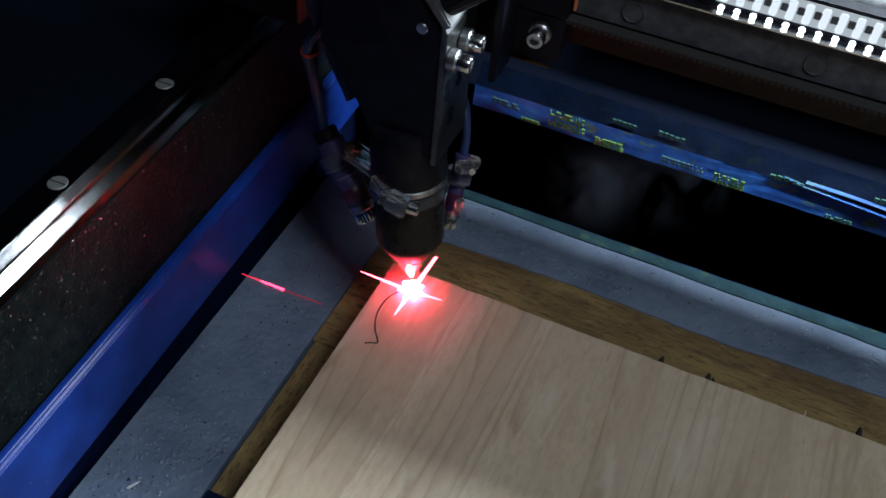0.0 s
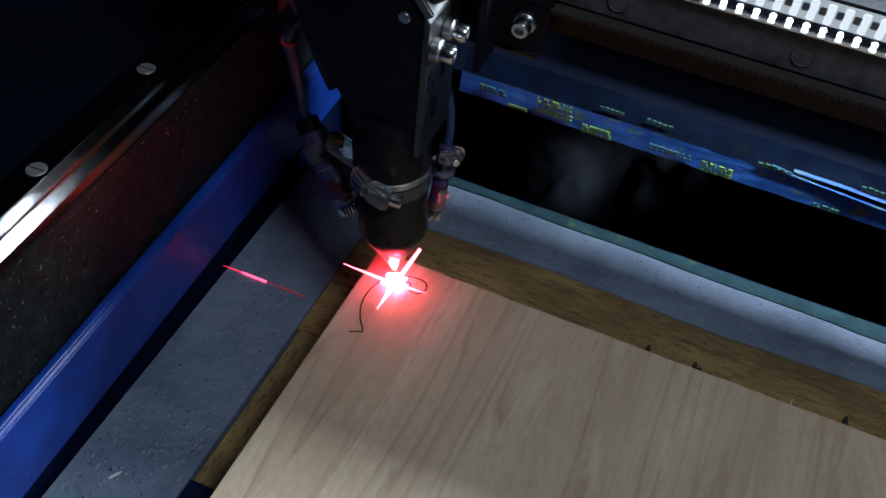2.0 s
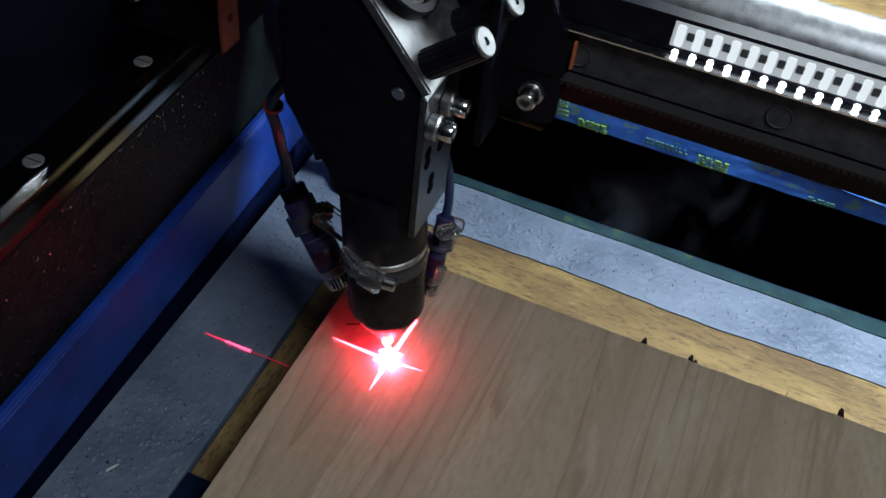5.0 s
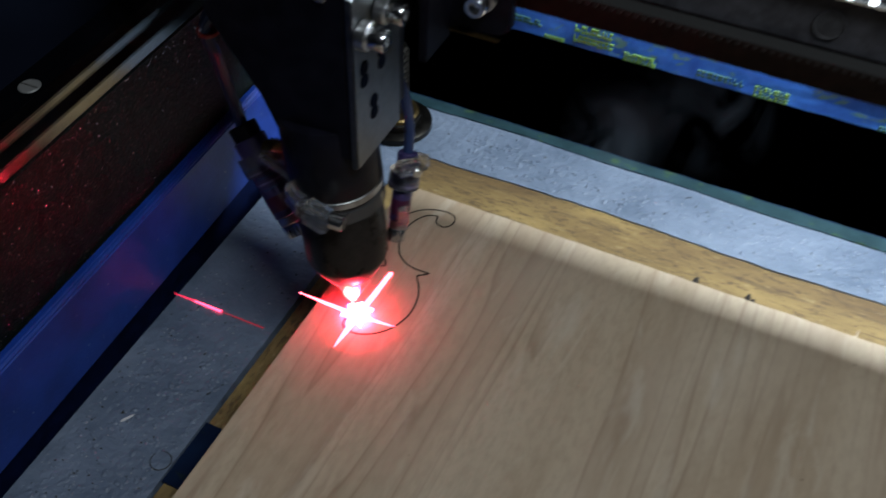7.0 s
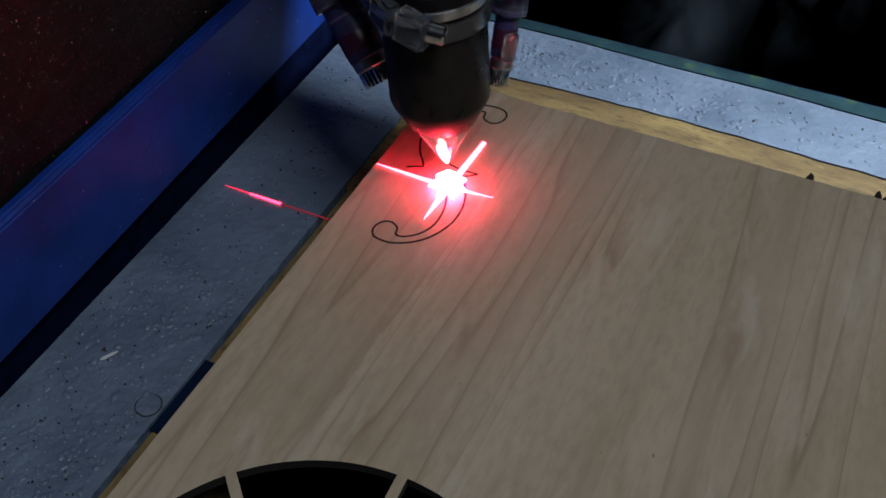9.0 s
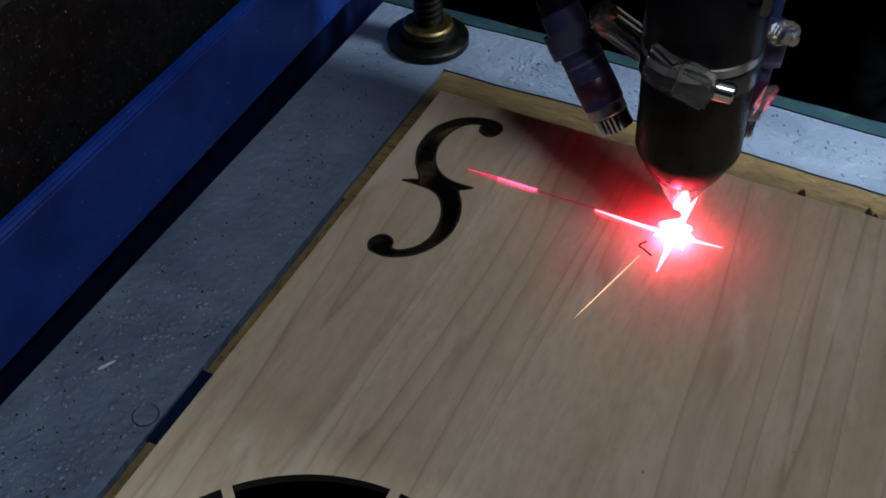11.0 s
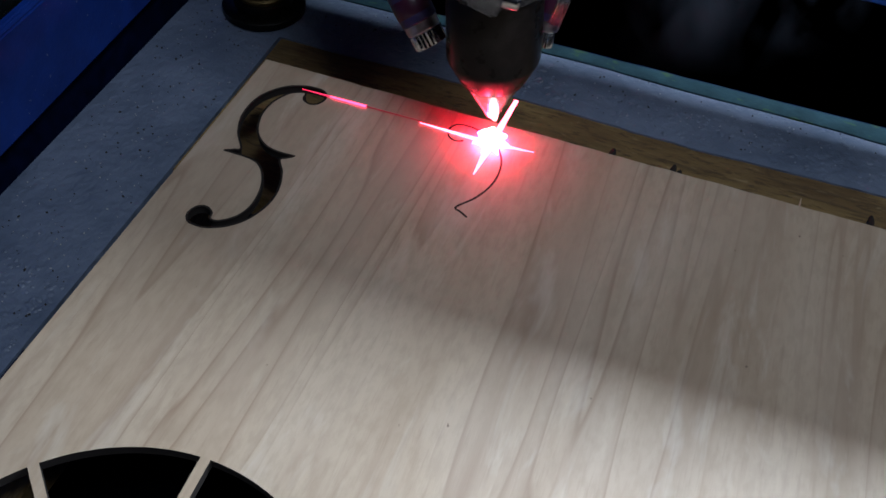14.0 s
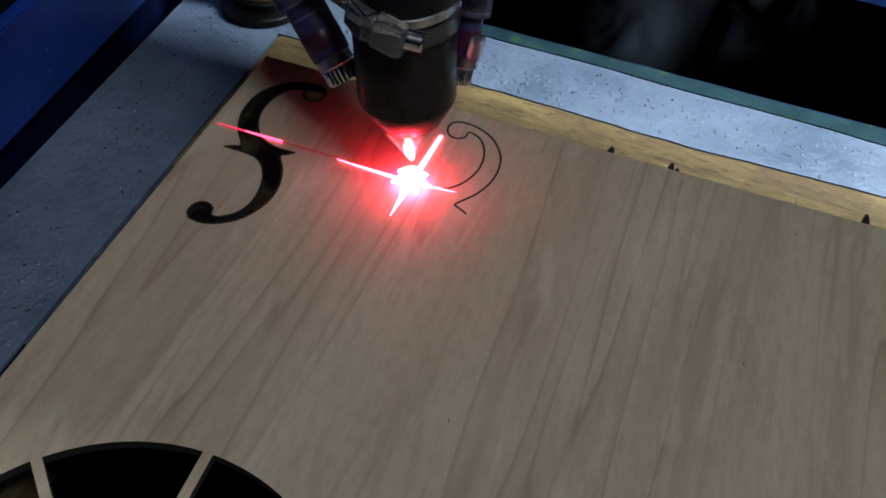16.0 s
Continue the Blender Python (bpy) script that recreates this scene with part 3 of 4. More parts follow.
part("chip", lathe([(0.0003, 0), (0.0006, 0.001), (0.0005, 0.004), (0.0002, 0.0055)], (-0.0015, -0.0022, 0.0005), (0.0012, 0.0024, 0.0007), 6), WHITEPRINT, chip)

# ---- gantry; its origin rides along y with the cut ----
gantry = thing("gantry", "black gantry beam with linear rail, toothed belt and white LED strip", "gantry")
part("beam", prism([(-0.07, 0.119), (0.56, 0.119), (0.56, 0.148), (-0.07, 0.148)], 0.040, 0.066, 0.001), BLACK, gantry)
# unseen rear body, added and sized to set the gantry's shadow edge
part("beam_shadow_body", prism([(-0.07, 0.100), (0.56, 0.100), (0.56, 0.127), (-0.07, 0.127)], 0.0665, 0.1105, 0.001), BLACK, gantry)
smooth(part("beam_top", rod((-0.07, 0.0545, 0.1505), (0.56, 0.0545, 0.1505), 0.0125, 40), steel("dark_polished_tube", (0.40, 0.41, 0.43), 0.34), gantry, "dark polished round top of the beam"))
grail = part("guide_rail", prism([(-0.06, 0.1325), (0.56, 0.1325), (0.56, 0.1475), (-0.06, 0.1475)], 0.031, 0.040, 0.0006), RAILGREY, gantry, "dark grey guide rail")
for k in range(-2, 9):
    x = 0.0735 + 0.0607 * k
    if x > -0.055:
        part("rail_hole", lathe([(0.0038, 0), (0.0038, 0.0007), (0.0036, 0.0008), (0.0034, 0.0005), (0.001, 0.0005)], (x, 0.0312, 0.1392), (x, 0.0, 0.1392), 28), RAILDARK, grail, "dark rail plug")
belt = part("belt", box(-0.06, 0.56, 0.026, 0.0312, 0.1315, 0.1322, 0.0001), RUBBER, gantry, "black toothed belt")
bm = bmesh.new()
for k in range(250):
    x = 0.0 + 0.0022 * k
    box(x, x + 0.0011, 0.0262, 0.0310, 0.1303, 0.1316, 0, bm)
part("belt_teeth", bm, RUBBER, belt)
part("lower_plate", box(-0.06, 0.56, 0.034, 0.0398, 0.119, 0.130, 0.0004), black_metal("brown_black_plate", (0.014, 0.009, 0.008), 0.4), gantry, "brownish black plate under the belt")
holder = part("led_channel", prism([(0.030, 0.1478), (0.56, 0.1478), (0.56, 0.1588), (0.030, 0.1588)], 0.0335, 0.0398, 0.0004), BLACK, gantry, "dull metal channel of the LED strip")
# the board glows itself in place of light from its diodes
part("led_board", box(0.098, 0.558, 0.0329, 0.0336, 0.1500, 0.1578, 0.0001), LEDGLOW, holder, "white LED circuit board, diode light put in as glow")


def row_of(name, bm, mat, count, step, label=""):
    """Alike small pieces along the strip, on one mesh."""
    first = part(name, bm, mat, holder, label)
    for k in range(1, count):
        piece = new(name, first.data)
        piece.parent, piece.location = holder, (step * k, 0, 0)


# glowing dots stand in for the diodes' reflection in the polished lip
row_of("led_reflection", lathe([(0.0008, 0), (0.0010, 0.0003), (0.0010, 0.0007), (0.0006, 0.0010)], (0.1003, 0.0322, 0.1489), (0.1003, 0.0, 0.1470), 12), LED, 88, 0.0052)
row_of("bright_bar", box(0.0990, 0.1016, 0.0322, 0.0330, 0.1504, 0.1576, 0.0005), LEDBAR, 88, 0.0052, "bright white strip diode")
row_of("resistor", box(0.1021, 0.1044, 0.0324, 0.0330, 0.1530, 0.1556, 0.0002), material("grey_resistor", (0.06, 0.065, 0.075), 0.4), 87, 0.0052, "small grey resistor")
part("end_block", prism([(-0.116, 0.0810), (-0.066, 0.0810), (-0.066, 0.150), (-0.116, 0.150)], 0.046, 0.085, 0.001), BLACK, gantry, "black end carriage on the side rail")
part("led_lip", box(0.030, 0.56, 0.0285, 0.0334, 0.1474, 0.1480, 0.0001), CHROME, holder, "polished lower lip")
eb = smooth(part("end_bolt", rod((-0.0985, 0.0458, 0.101), (-0.0985, 0.0435, 0.101), 0.0045, 28, 0.0004), STEEL, gantry, "steel bolt with washers"))
smooth(part("bolt_head", lathe([(0.0034, 0), (0.0035, 0.0004), (0.0035, 0.0042), (0.0030, 0.0048), (0.0018, 0.0048), (0.0017, 0.0030), (0.0002, 0.0030)], (-0.0985, 0.0436, 0.101), (-0.0985, -0.1, 0.101), 28), CHROME, eb))
br = part("brass_bracket", box(-0.0640, -0.0625, 0.044, 0.056, 0.084, 0.135, 0.0004), BRASS_DIM, gantry, "brass coloured bracket")
for z in (0.097, 0.112, 0.126):
    part("bracket_hole", rod((-0.0626, 0.050, z), (-0.0621, 0.050, z), 0.0018, 16), SPECKDARK, br)

# ---- laser head; its origin is the point where the beam meets the sheet ----
TUBE = ((0, 0, 0), (-0.075, 0, 1))
head = thing("laser_head", "black laser cutting head with mirror mount and pointer modules", "laser head")
smooth(part("nozzle", lathe([(0.0013, 0.0125), (0.0022, 0.0125), (0.0082, 0.0242), (0.0088, 0.0258), (0.0088, 0.027)], TUBE[0], TUBE[1], n=40), CHROME, head, "polished conical nozzle tip"))
smooth(part("lower_barrel", lathe([(0.0090, 0.0255), (0.0098, 0.0262), (0.0136, 0.0338), (0.0139, 0.0350), (0.0139, 0.0635), (0.0135, 0.0642)], TUBE[0], TUBE[1], n=56), BLACKGLOSS, head))
smooth(part("steel_ring", lathe([(0.0141, 0.0640), (0.0147, 0.0644), (0.0147, 0.0666), (0.0141, 0.0670)], TUBE[0], TUBE[1], n=56), STEEL, head, "bright steel ring"))
smooth(part("sleeve", lathe([(0.0142, 0.0668), (0.0146, 0.0674), (0.0146, 0.092), (0.0142, 0.0926)], TUBE[0], TUBE[1], n=56), BLACK, head))
strap = smooth(part("clamp_band", lathe([(0.0141, 0.0582), (0.0149, 0.0584), (0.0149, 0.0626), (0.0141, 0.0628)], TUBE[0], TUBE[1], n=56), clear_plastic("clear_strap", (0.8, 0.82, 0.9), 0.1), head, "clear plastic clamp band"))
for x, y, turn in ((-0.0105, -0.0135, -32), (-0.0020, -0.0168, -6)):
    bm = box(-0.0045, 0.0045, -0.0028, 0.0028, -0.0044, 0.0044, 0.0010)
    bmesh.ops.transform(bm, matrix=pose(x, y, 0.0650 - 0.0008 * (x > -0.005), 0, 10, turn), verts=bm.verts)
    part("clamp_block", bm, CLEAR, strap, "clear plastic clamp block")
smooth(part("clamp_screw", rod((0.0022, -0.0172, 0.0650), (0.0070, -0.0165, 0.0645), 0.0026, 20, 0.0005), CHROME, strap, "small bright screw head"))
block = part("mirror_block", prism([(-0.016, 0.084), (0.007, 0.084), (0.007, 0.137), (-0.0175, 0.167), (-0.037, 0.190), (-0.037, 0.120), (-0.022, 0.098)], -0.0105, 0.024, 0.0007), BLACK, head, "black angled mirror block")
side = part("slotted_plate", prism([(0.0072, 0.0815), (0.0092, 0.0815), (0.0092, 0.1370), (0.0072, 0.1390)], -0.0105, 0.0165, 0.0004), steel("satin_dark_plate", (0.14, 0.145, 0.15), 0.32), head, "satin dark adjusting plate with slots")
for y, z in ((-0.0050, 0.1120), (0.0050, 0.1120), (0.0, 0.098)):
    bm = rod((0.0088, y, z - 0.002), (0.0096, y, z - 0.002), 0.0022, 16)
    rod((0.0088, y, z + 0.002), (0.0096, y, z + 0.002), 0.0022, 16, bm=bm)
    part("slot", bm, VOID, side)
for y, z in ((-0.0065, 0.1255), (0.0040, 0.1275)):
    bolt = smooth(part("bolt", rod((0.0092, y, z), (0.0125, y, z), 0.0040, 28, 0.0004), STEEL, side, "bright washers and socket bolt"))
    smooth(part("bolt_head", lathe([(0.0030, 0), (0.0031, 0.0004), (0.0031, 0.0042), (0.0027, 0.0048), (0.0016, 0.0048), (0.0015, 0.0030), (0.0002, 0.0030)], (0.0124, y, z), (0.03, y, z), 28), CHROME, bolt))
smooth(part("pin", rod((0.0005, -0.0112, 0.1365), (0.0005, -0.0095, 0.1365), 0.0020, 20), STEEL, head, "small steel set screw"))

SLOPE = Vector((0.774, 0, 0.633))
ALONG = Vector((-0.633, 0, 0.774))
BASE = Vector((-0.0085, 0.0055, 0.1580))


def on_slope(u, v, w):
    """A place on the sloping mount: up the slope, along y, out of it."""
    return BASE + ALONG * u + Vector((0, v, 0)) + SLOPE * w


turn = Matrix((ALONG, Vector((0, 1, 0)), SLOPE)).transposed().to_4x4()
bm = box(-0.026, 0.040, -0.0165, 0.0185, 0, 0.0035, 0.0006)
bmesh.ops.transform(bm, matrix=Matrix.Translation(BASE) @ turn, verts=bm.verts)
mount = part("mount_plate", bm, ALU, head, "grey aluminium mirror mount plate")
smooth(part("mirror_ring", lathe([(0.0135, 0.0036), (0.0135, 0.0075), (0.0128, 0.0082), (0.0105, 0.0082), (0.0100, 0.0060), (0.001, 0.0060)], on_slope(0.0045, 0, 0), on_slope(0.0045, 0, 1), 44), BLACK, mount))
smooth(part("mirror", lathe([(0.0097, 0.0058), (0.0097, 0.0068), (0.0005, 0.0068)], on_slope(0.0045, 0, 0), on_slope(0.0045, 0, 1), 40), MIRROR, mount, "pale round mirror"))
for u, v in ((-0.0195, -0.0105), (-0.0195, 0.013), (0.034, 0.013)):
    knob = smooth(part("knob", lathe([(0.0042, 0.003), (0.0046, 0.0035), (0.0046, 0.0225), (0.0042, 0.023), (0.001, 0.023)], on_slope(u, v, 0), on_slope(u, v, 1), 36, ripple=0.95), BLACK, mount, "knurled black adjusting knob"))
    smooth(part("knob_cap", lathe([(0.0043, 0.0228), (0.0043, 0.0236), (0.0039, 0.0240), (0.0012, 0.0240), (0.0011, 0.0232), (0.0002, 0.0232)], on_slope(u, v, 0), on_slope(u, v, 1), 32), ALU, knob, "pale aluminium knob end"))

part("bearing_seal", box(0.0392, 0.0402, 0.0285, 0.0308, 0.1345, 0.1440, 0.0003), material("orange_seal", (0.5, 0.14, 0.05), 0.4), head, "orange bearing end seal")
plate = part("carriage_plate", prism([(0.012, 0.110), (0.036, 0.1135), (0.0385, 0.116), (0.0385, 0.142), (0.024, 0.172), (-0.030, 0.172), (-0.030, 0.110)], 0.026, 0.0300, 0.0005), BLACK, head, "black carriage plate")
part("plate_lip", prism([(0.018, 0.1095), (0.0205, 0.1095), (0.0205, 0.165), (0.018, 0.165)], 0.010, 0.0262, 0.0004), BLACK, plate)
gb = smooth(part("carriage_bolt", rod((0.0303, 0.0262, 0.1250), (0.0303, 0.0235, 0.1250), 0.0040, 28, 0.0004), STEEL, plate, "steel carriage bolt with washers"))
smooth(part("bolt_head", lathe([(0.0031, 0), (0.0032, 0.0004), (0.0032, 0.0042), (0.0028, 0.0048), (0.0017, 0.0048), (0.0016, 0.0030), (0.0002, 0.0030)], (0.0303, 0.0236, 0.1250), (0.0303, -0.1, 0.1250), 28), CHROME, gb))
# a brass strip in place of the reddish highlight along the plate's edge
part("lip_highlight", box(0.0206, 0.036, 0.0245, 0.0262, 0.1122, 0.1128, 0.0002), BRASS, plate, "reddish highlight on the lower edge as a brass strip")


def pointer(name, a, b, r, parent, label):
    """A pointer module from its lens at a to its cable end at b."""
    a, b = Vector(a), Vector(b)
    way = (b - a).normalized()
    at = lambda d: a + way * d
    d = (b - a).length
    body = smooth(part(name, rod(at(0.0078), at(d), r, 40, 0.0004), LABELDARK, parent, label))
    smooth(part("lens_bezel", lathe([(r * 0.62, 0.0002), (r * 0.86, 0), (r * 0.9, 0.0006), (r * 0.9, 0.0045), (r * 0.8, 0.005)], a, b, 48, ripple=0.93), CHROME, body, "knurled chrome lens bezel"))
    smooth(part("collar", rod(at(0.0048), at(0.0080), r * 0.93, 40, 0.0003), STEEL, body, "bright steel collar"))
    smooth(part("label_band", lathe([(r * 1.012, 0.0105), (r * 1.02, 0.0106), (r * 1.02, 0.0158), (r * 1.012, 0.0159)], a, b, 40), LABELRED, body, "dark red label band"))
    for k in range(5):
        h = 0.0185 + 0.0021 * k
        smooth(part("label_line", lathe([(r * 1.01, h), (r * 1.018, h + 0.0001), (r * 1.018, h + 0.0006), (r * 1.01, h + 0.0007)], a, b, 40), PALELINE if k % 2 else WIRE, body, "thin pale printed line"))
    turn = way.to_track_quat("Z", "Y").to_matrix()
    for k in range(4):
        ang = radians(-128 + 17 * k)
        p = at(0.0131) + turn @ Vector((r * 1.025 * math.cos(ang), r * 1.025 * math.sin(ang), 0))
        bm = box(-0.0002, 0.0002, -0.0006, 0.0006, -0.0014, 0.0014, 0.0001)
        out = turn @ Vector((math.cos(ang), math.sin(ang), 0))
        m = Matrix((out, way.cross(out), way)).transposed().to_4x4()
        bmesh.ops.transform(bm, matrix=Matrix.Translation(p) @ m, verts=bm.verts)
        part("print_bar", bm, WHITEPRINT, body, "illegible pale print")
    return body


left = pointer("pointer_module", (-0.0230, 0.0040, 0.0292), (-0.0460, 0.0122, 0.0568), 0.0058, head, "violet-black pointer module with red label")
bm = box(-0.0085, 0.0085, -0.005, 0.005, -0.0026, 0.0026, 0.0012)
bmesh.ops.transform(bm, matrix=pose(-0.0260, 0.0045, 0.0600, 0, 30, 8), verts=bm.verts)
part("module_clip", bm, CLEAR, head, "clear plastic module clip")
smooth(part("clip_screw", rod((-0.0318, 0.0080, 0.0600), (-0.0330, 0.0040, 0.0640), 0.0024, 20), BRASS, head, "small brass clip screw"))
bm = lathe([(0.0056, -0.0035), (0.0074, -0.0035), (0.0074, 0.0035), (0.0056, 0.0035)], (-0.0405, 0.0102, 0.0502), (-0.0428, 0.0110, 0.0530), 36)
smooth(part("clip_ring", bm, CLEAR, head, "clear plastic clip ring"))
smooth(part("module_cap", rod((-0.0458, 0.0121, 0.0565), (-0.0492, 0.0133, 0.0606), 0.0050, 30), BLACK, left, "black cable cap"))
smooth(part("module_cable", hose([(-0.0485, 0.0130, 0.0598), (-0.0500, 0.0128, 0.068), (-0.0520, 0.0100, 0.088), (-0.0520, 0.0070, 0.102), (-0.046, 0.012, 0.112), (-0.036, 0.020, 0.118)], 0.0020), WIRE, left, "dark blue cable"))
right = pointer("pointer_module", (0.0092, 0.0125, 0.0325), (0.0082, 0.0240, 0.0625), 0.0033, head, "slim violet-black pointer module close to the barrel")
bm = box(-0.0018, 0.0018, -0.0010, 0.0010, -0.0075, 0.0075, 0.0004)
bmesh.ops.transform(bm, matrix=pose(0.0122, 0.0122, 0.0440, 20, 0, 35), verts=bm.verts)
part("lens_guard", bm, CLEAR, right, "clear plastic guard strip")
bm = lathe([(0.0033, -0.0030), (0.0052, -0.0030), (0.0052, 0.0030), (0.0033, 0.0030)], (0.0085, 0.0206, 0.0540), (0.0084, 0.0218, 0.0570), 36)
smooth(part("clip_ring", bm, CLEAR, head, "clear plastic clip ring"))
for x, y, z, turn in ((0.0105, 0.0255, 0.0585, 20), (0.0120, 0.0165, 0.0630, 60)):
    bm = box(-0.0042, 0.0042, -0.0024, 0.0024, -0.0024, 0.0024, 0.0008)
    bmesh.ops.transform(bm, matrix=pose(x, y, z, 0, 15, turn), verts=bm.verts)
    part("module_clip", bm, CLEAR, head, "clear plastic module clip")
smooth(part("clip_screw", rod((0.0130, 0.0190, 0.0610), (0.0152, 0.0165, 0.0615), 0.0015, 18), CHROME, head, "small bright clip screw"))
smooth(part("module_cable", hose([(0.0082, 0.0240, 0.0625), (0.0078, 0.0255, 0.072), (0.0050, 0.0250, 0.088), (-0.004, 0.0240, 0.100)], 0.0017), WIRE, right, "dark blue cable"))
smooth(part("air_hose", hose([(-0.034, 0.012, 0.083), (-0.046, 0.016, 0.100), (-0.055, 0.018, 0.120), (-0.058, 0.022, 0.150)], 0.0042, 14), WIRE, head, "dark blue air hose"))
smooth(part("hose_collar", lathe([(0.0022, 0), (0.0034, 0.0004), (0.0034, 0.0016), (0.0022, 0.002)], (-0.0522, 0.0085, 0.0985), (-0.0520, 0.0070, 0.109), 28), REDWIRE, head, "red hose collar"))

# the cut's flare; glowing strips stand in for the pointer cross on the sheet
flare = thing("cutting_flare", "blinding red-white flare where the laser cuts the plywood", "laser flare")
smooth(part("flare_core", lathe([(0.0030, 0.0003), (0.0062, 0.0008), (0.0056, 0.0020), (0.0034, 0.0038), (0.0006, 0.0056)], n=14, ripple=0.52), FLAME, flare))
smooth(part("flare_heart", lathe([(0.0030, 0.0019), (0.0050, 0.0026), (0.0028, 0.0046), (0.0004, 0.0070)], n=12, ripple=0.48), glowing("white_hot_flare", (1.0, 0.86, 0.60), 14.0), flare, "white-hot heart of the flare"))


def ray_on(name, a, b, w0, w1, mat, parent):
    """A thin tapering glowing strip laid on a surface in place of projected pointer light."""
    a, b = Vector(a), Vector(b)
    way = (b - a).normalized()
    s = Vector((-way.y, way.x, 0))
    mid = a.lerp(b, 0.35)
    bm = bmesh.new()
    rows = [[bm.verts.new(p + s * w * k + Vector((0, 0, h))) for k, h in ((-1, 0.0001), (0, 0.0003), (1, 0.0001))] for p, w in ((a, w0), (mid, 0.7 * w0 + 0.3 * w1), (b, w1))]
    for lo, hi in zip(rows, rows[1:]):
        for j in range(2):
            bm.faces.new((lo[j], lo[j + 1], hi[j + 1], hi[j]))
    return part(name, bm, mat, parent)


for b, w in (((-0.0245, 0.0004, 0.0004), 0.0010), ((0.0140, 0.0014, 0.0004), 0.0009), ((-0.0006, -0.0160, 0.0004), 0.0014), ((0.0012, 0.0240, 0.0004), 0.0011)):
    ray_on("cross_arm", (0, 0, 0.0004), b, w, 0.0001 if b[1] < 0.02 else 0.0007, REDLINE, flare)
# the flare's reflection on the cone, put in as a glowing sliver
smooth(part("nozzle_glow", lathe([(0.0005, 0), (0.0009, 0.0012), (0.0014, 0.0055), (0.0014, 0.0100), (0.0005, 0.0118)], (0.0010, -0.0030, 0.0130), (0.0012, -0.0086, 0.0236), 16), glowing("glow_on_nozzle", (1.0, 0.46, 0.42), 3.6), flare, "bright streak on the nozzle, flare reflection put in as glow"))
far_dash = thing("pointer_dash", "short red dash of pointer light on the surface", "laser line")
# the projected dash, likewise laid on as glowing strips
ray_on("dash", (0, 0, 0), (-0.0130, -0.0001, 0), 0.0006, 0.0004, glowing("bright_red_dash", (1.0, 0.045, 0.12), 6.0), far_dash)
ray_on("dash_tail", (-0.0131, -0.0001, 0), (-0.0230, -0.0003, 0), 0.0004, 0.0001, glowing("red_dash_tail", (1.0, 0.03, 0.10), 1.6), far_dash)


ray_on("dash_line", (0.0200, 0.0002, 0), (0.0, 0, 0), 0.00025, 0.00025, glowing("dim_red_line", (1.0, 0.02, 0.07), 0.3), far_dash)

# a spark thrown off by the cut
spark = thing("spark", "thin pale glowing spark thrown out of the cut", "spark")
smooth(part("streak", lathe([(0.00003, 0), (0.00016, 0.005), (0.00012, 0.026), (0.00002, 0.0335)], (0, 0, 0), SPARK_WAY, 8), glowing("spark_glow", (1.0, 0.72, 0.45), 1.6), spark))

# ---- thin smoke behind the cut ----


def smoke_haze():
    m = material("thin_smoke", (0.55, 0.68, 0.88), 1.0, 0.0, 0.0)
    t = node(m, "ShaderNodeTexCoord")
    mp = node(m, "ShaderNodeMapping")
    mp.inputs["Location"].default_value = (-1, -1, 0)
    mp.inputs["Scale"].default_value = (2, 2, 0)
    link(m, t.outputs["UV"], mp.inputs["Vector"])
    g = node(m, "ShaderNodeTexGradient")
    g.gradient_type = "SPHERICAL"
    link(m, mp.outputs["Vector"], g.inputs["Vector"])
    n = noise_of(m, coords(m, (1, 1, 0.5)), 32, 3, 0.5, 1.4)
    wisps = ramp(m, n, [(0.42, (0, 0, 0)), (0.80, (0.04, 0.04, 0.04))])
    fade = mixed(m, 1.0, wisps, ramp(m, g.outputs["Fac"], [(0.0, (0, 0, 0)), (0.9, (1, 1, 1))]), "MULTIPLY")
    link(m, fade, m.node_tree.nodes["Principled BSDF"].inputs["Alpha"])
    return m


SMOKE = smoke_haze()
haze = thing("smoke", "thin drifting blue-grey smoke rising behind the laser head", "smoke")
for k, (x, y, z, w, h, turn) in enumerate(((0.060, 0.092, -0.002, 0.075, 0.060, 8), (0.085, 0.104, 0.006, 0.060, 0.056, -14), (0.045, 0.078, -0.006, 0.050, 0.045, 20))):
    bm = bmesh.new()
    uv = bm.loops.layers.uv.new("UVMap")
    grid = [[bm.verts.new(((i / 12 - 0.5) * w, 0.006 * math.sin(3.5 * i / 12 + k) * math.cos(2.6 * j / 12), (j / 12 - 0.5) * h)) for i in range(13)] for j in range(13)]
    for j in range(12):
        for i in range(12):
            f = bm.faces.new((grid[j][i], grid[j][i + 1], grid[j + 1][i + 1], grid[j + 1][i]))
            for loop, (a, b) in zip(f.loops, ((i, j), (i + 1, j), (i + 1, j + 1), (i, j + 1))):
                loop[uv].uv = (a / 12, b / 12)
    bmesh.ops.transform(bm, matrix=pose(x, y, z, -24, 0, turn), verts=bm.verts)
    smooth(part("wisp", bm, SMOKE, haze), 180)

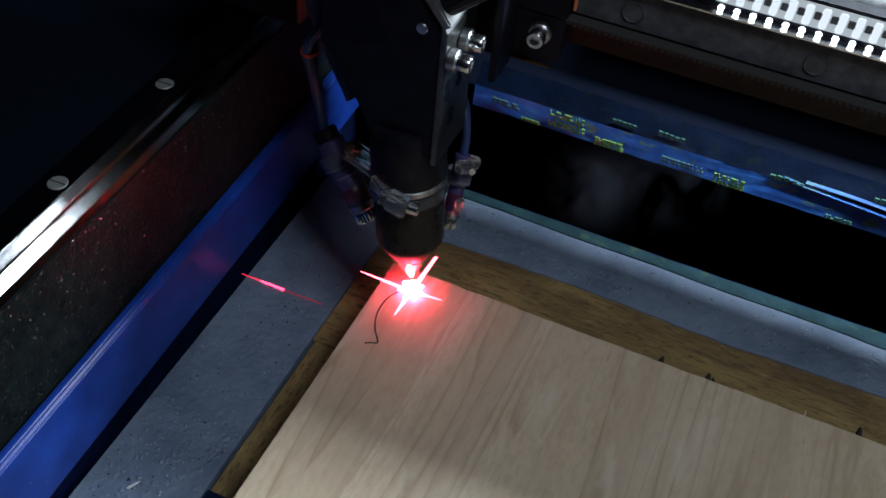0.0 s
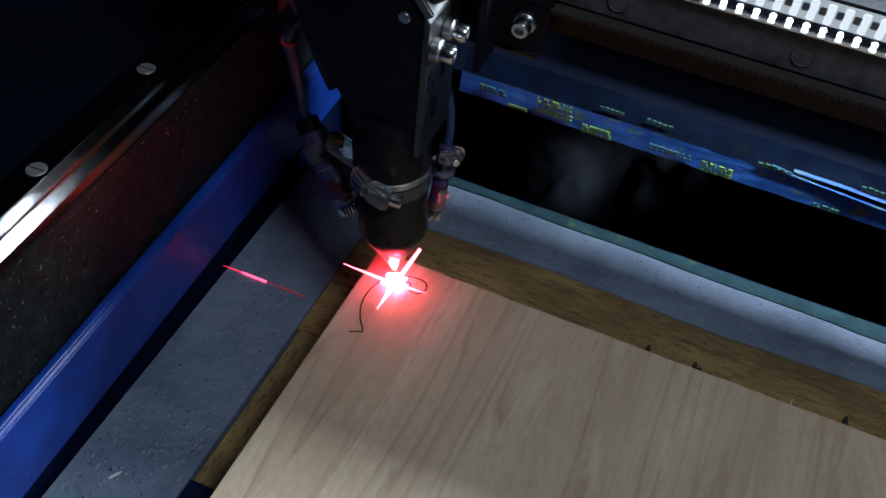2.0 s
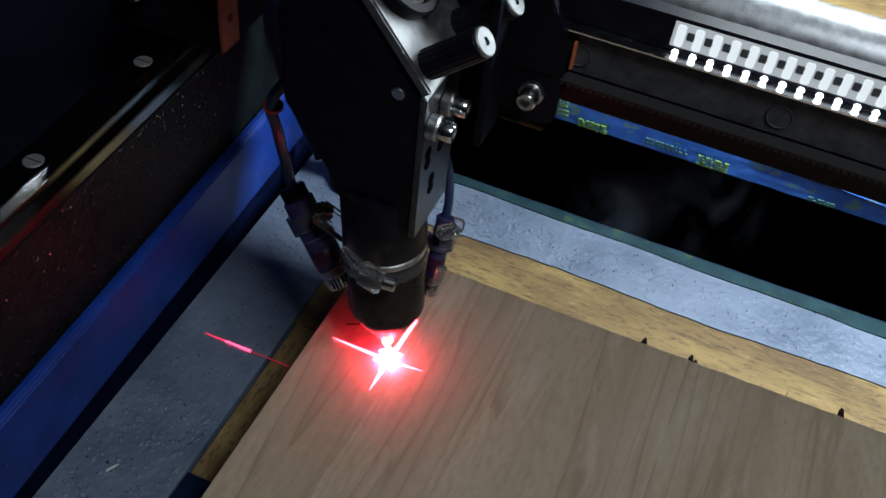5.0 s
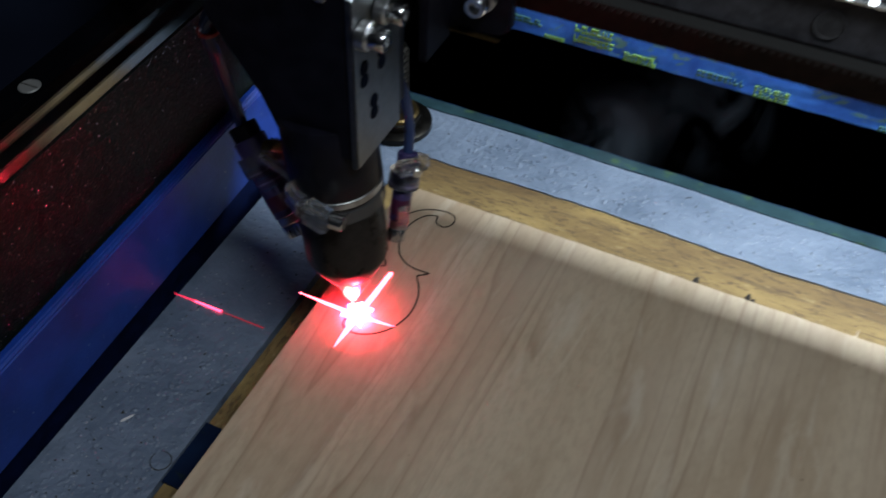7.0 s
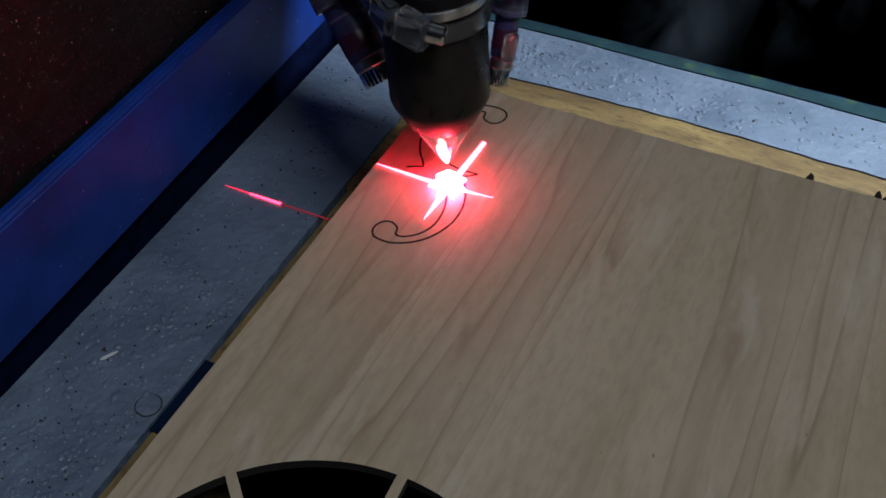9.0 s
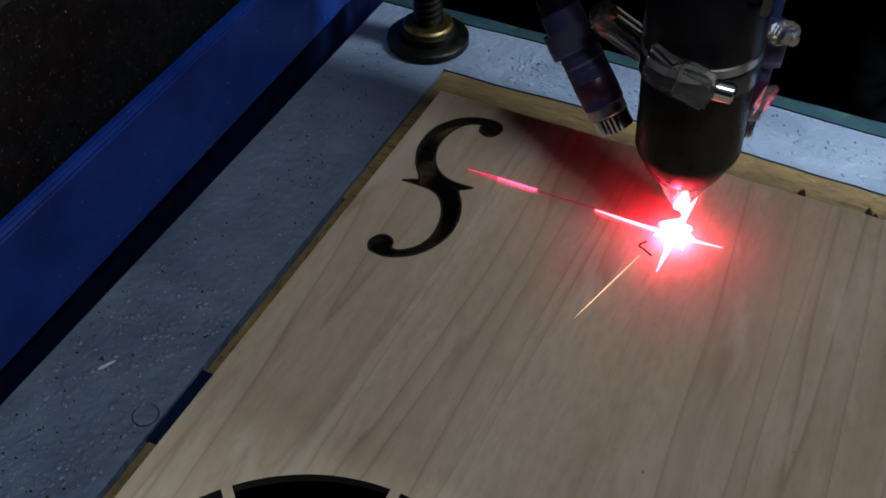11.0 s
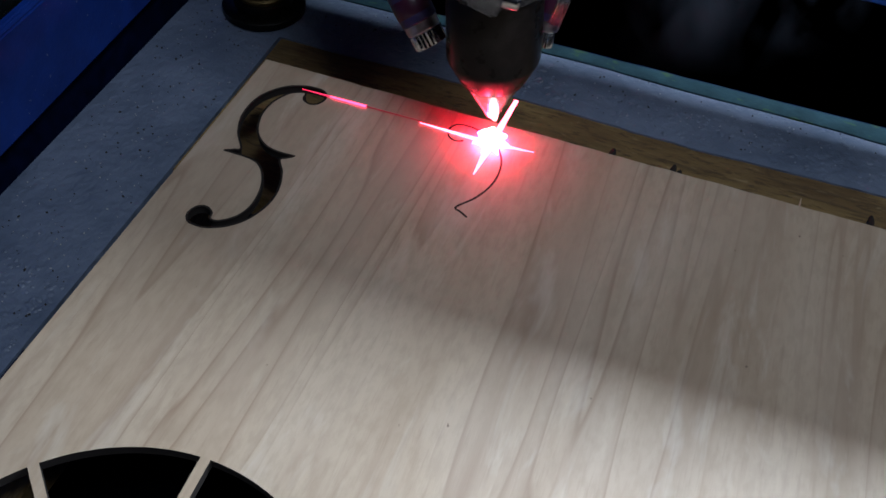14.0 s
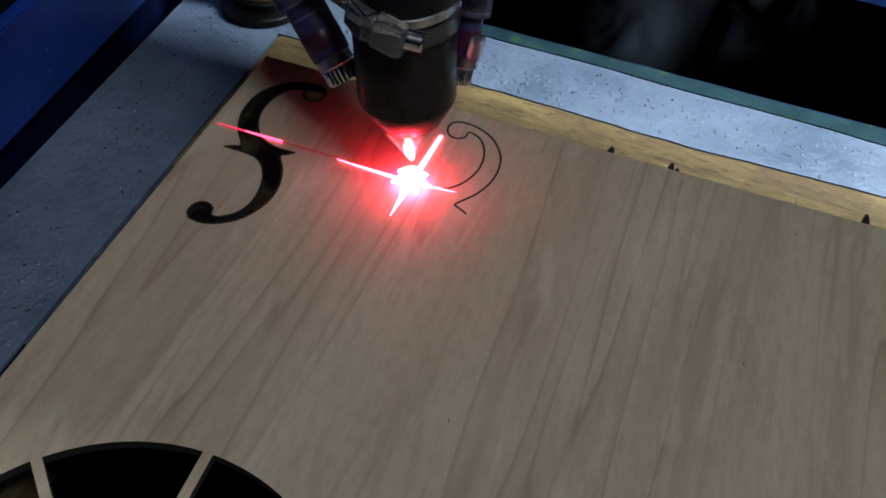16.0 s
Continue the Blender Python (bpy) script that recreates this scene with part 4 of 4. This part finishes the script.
# ---- what moves ----
CUT = [
    (0.0, 0.0142, -0.0125), (0.25, 0.0188, -0.0087), (0.5, 0.0235, -0.0080), (0.75, 0.0272, -0.0108), (1.0, 0.0258, -0.0150), (1.25, 0.0212, -0.0142), (1.5, 0.0205, -0.0112),
    (1.75, 0.0168, -0.0122), (2.0, 0.0145, -0.0152), (2.5, 0.0122, -0.0252), (3.0, 0.0152, -0.0350), (3.5, 0.0237, -0.0403), (3.8, 0.0300, -0.0407), (4.0, 0.0297, -0.0418), (4.2, 0.0272, -0.0442),
    (4.6, 0.0302, -0.0490), (5.0, 0.0323, -0.0560), (5.4, 0.0322, -0.0640), (5.8, 0.0275, -0.0733), (6.1, 0.0218, -0.0774), (6.3, 0.0181, -0.0783), (6.5, 0.0143, -0.0775), (6.75, 0.0130, -0.0735),
    (7.0, 0.0164, -0.0710), (7.25, 0.0194, -0.0738), (7.5, 0.0213, -0.0755), (8.0, 0.0279, -0.0690), (8.5, 0.0280, -0.0605), (8.8, 0.0265, -0.0545), (9.1, 0.0222, -0.0485), (9.4, 0.0092, -0.0467),
    (9.7, 0.0092, -0.0467), (10.3, 0.0905, -0.0452), (10.5, 0.0876, -0.0423), (10.8, 0.0904, -0.0378), (11.0, 0.0921, -0.0345), (11.5, 0.0941, -0.0239), (12.0, 0.0889, -0.0127), (12.5, 0.0793, -0.0081),
    (12.75, 0.0745, -0.0085), (13.0, 0.0730, -0.0120), (13.25, 0.0772, -0.0142), (13.5, 0.0805, -0.0122), (14.0, 0.0850, -0.0110), (14.5, 0.0881, -0.0204), (15.0, 0.0862, -0.0309), (15.5, 0.0785, -0.0383), (16.0, 0.0685, -0.0390)]


def cut_time(p, lo, hi):
    """When the cut first comes nearest to a place, between two times."""
    best = (9.0, hi)
    for (t0, x0, y0), (t1, x1, y1) in zip(CUT, CUT[1:]):
        for k in range(8):
            t = t0 + (t1 - t0) * k / 8
            d = math.hypot(x0 + (x1 - x0) * k / 8 - p.x, y0 + (y1 - y0) * k / 8 - p.y)
            if lo <= t <= hi and d < best[0]:
                best = (d, t)
    return best[1]


def motions():
    walk(head, [(t, pose(x, y, 0)) for t, x, y in CUT])
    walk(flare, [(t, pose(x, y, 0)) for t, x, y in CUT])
    walk(gantry, [(t, pose(0, y, 0)) for t, x, y in CUT])
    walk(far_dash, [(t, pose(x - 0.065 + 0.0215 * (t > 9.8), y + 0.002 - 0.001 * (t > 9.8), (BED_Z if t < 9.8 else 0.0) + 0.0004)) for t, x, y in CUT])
    # the spark starts below the sheet, in the kerf, flies out over it and falls in front of the bed
    ride = [(t, pose(x, y + 0.015, -0.014)) for t, x, y in CUT if t <= 10.3]
    walk(spark, ride + [(10.62, pose(0.0890, -0.0300, -0.014)), (10.78, pose(0.0872, -0.0440, 0.0012)), (11.05, pose(0.0855, -0.0480, 0.0018)), (11.15, pose(0.0840, -0.0530, 0.003)),
                        (11.4, pose(0.045, -0.20, 0.01)), (11.6, pose(0.03, -0.42, -0.12)), (16.0, pose(0.03, -0.42, -0.12))])
    # the smoke drifts along behind the head, over the rear of the bed
    walk(haze, [(t, pose(x + 0.006 * math.sin(1.3 * t), 0.4 * (y + 0.035), 0.003 * math.sin(1.9 * t), 0, 0, 5 * math.sin(0.9 * t))) for t, x, y in CUT])
    # the piece drops out once it is cut free, tipping a little
    walk(plug, [(0.0, pose(0, 0, 0)), (9.45, pose(0, 0, 0)), (9.8, pose(0, 0.0, -0.1850, 1, 1, 0)), (16.0, pose(0, 0.0, -0.1850, 1, 1, 0))])
    # the charred line surfaces behind the flare
    n = len(KERF_A)
    for k, (ob, p) in enumerate(KERF_A):
        done = k / n
        t = cut_time(p, max(0.0, 9.4 * (done * 1.12 - 0.12) - 1.3), 9.4 * (done * 1.12 - 0.12) + 1.6) if done > 0.13 else 0.0
        rise(ob, t)
    for k, (ob, p) in enumerate(KERF_B):
        done = k / n
        t = 10.5 + (16.3 - 10.5) * done / 0.46
        rise(ob, t)


def rise(ob, t):
    low, high = pose(0, 0, -0.0006), pose(0, 0, 0.00008)
    if t <= 0.05:
        walk(ob, [(0.0, high), (16.0, high)])
    elif t >= 15.9:
        walk(ob, [(0.0, low), (16.0, low)])
    else:
        walk(ob, [(0.0, low), (max(0.02, t - 0.05), low), (t + 0.05, high), (16.0, high)])


motions()
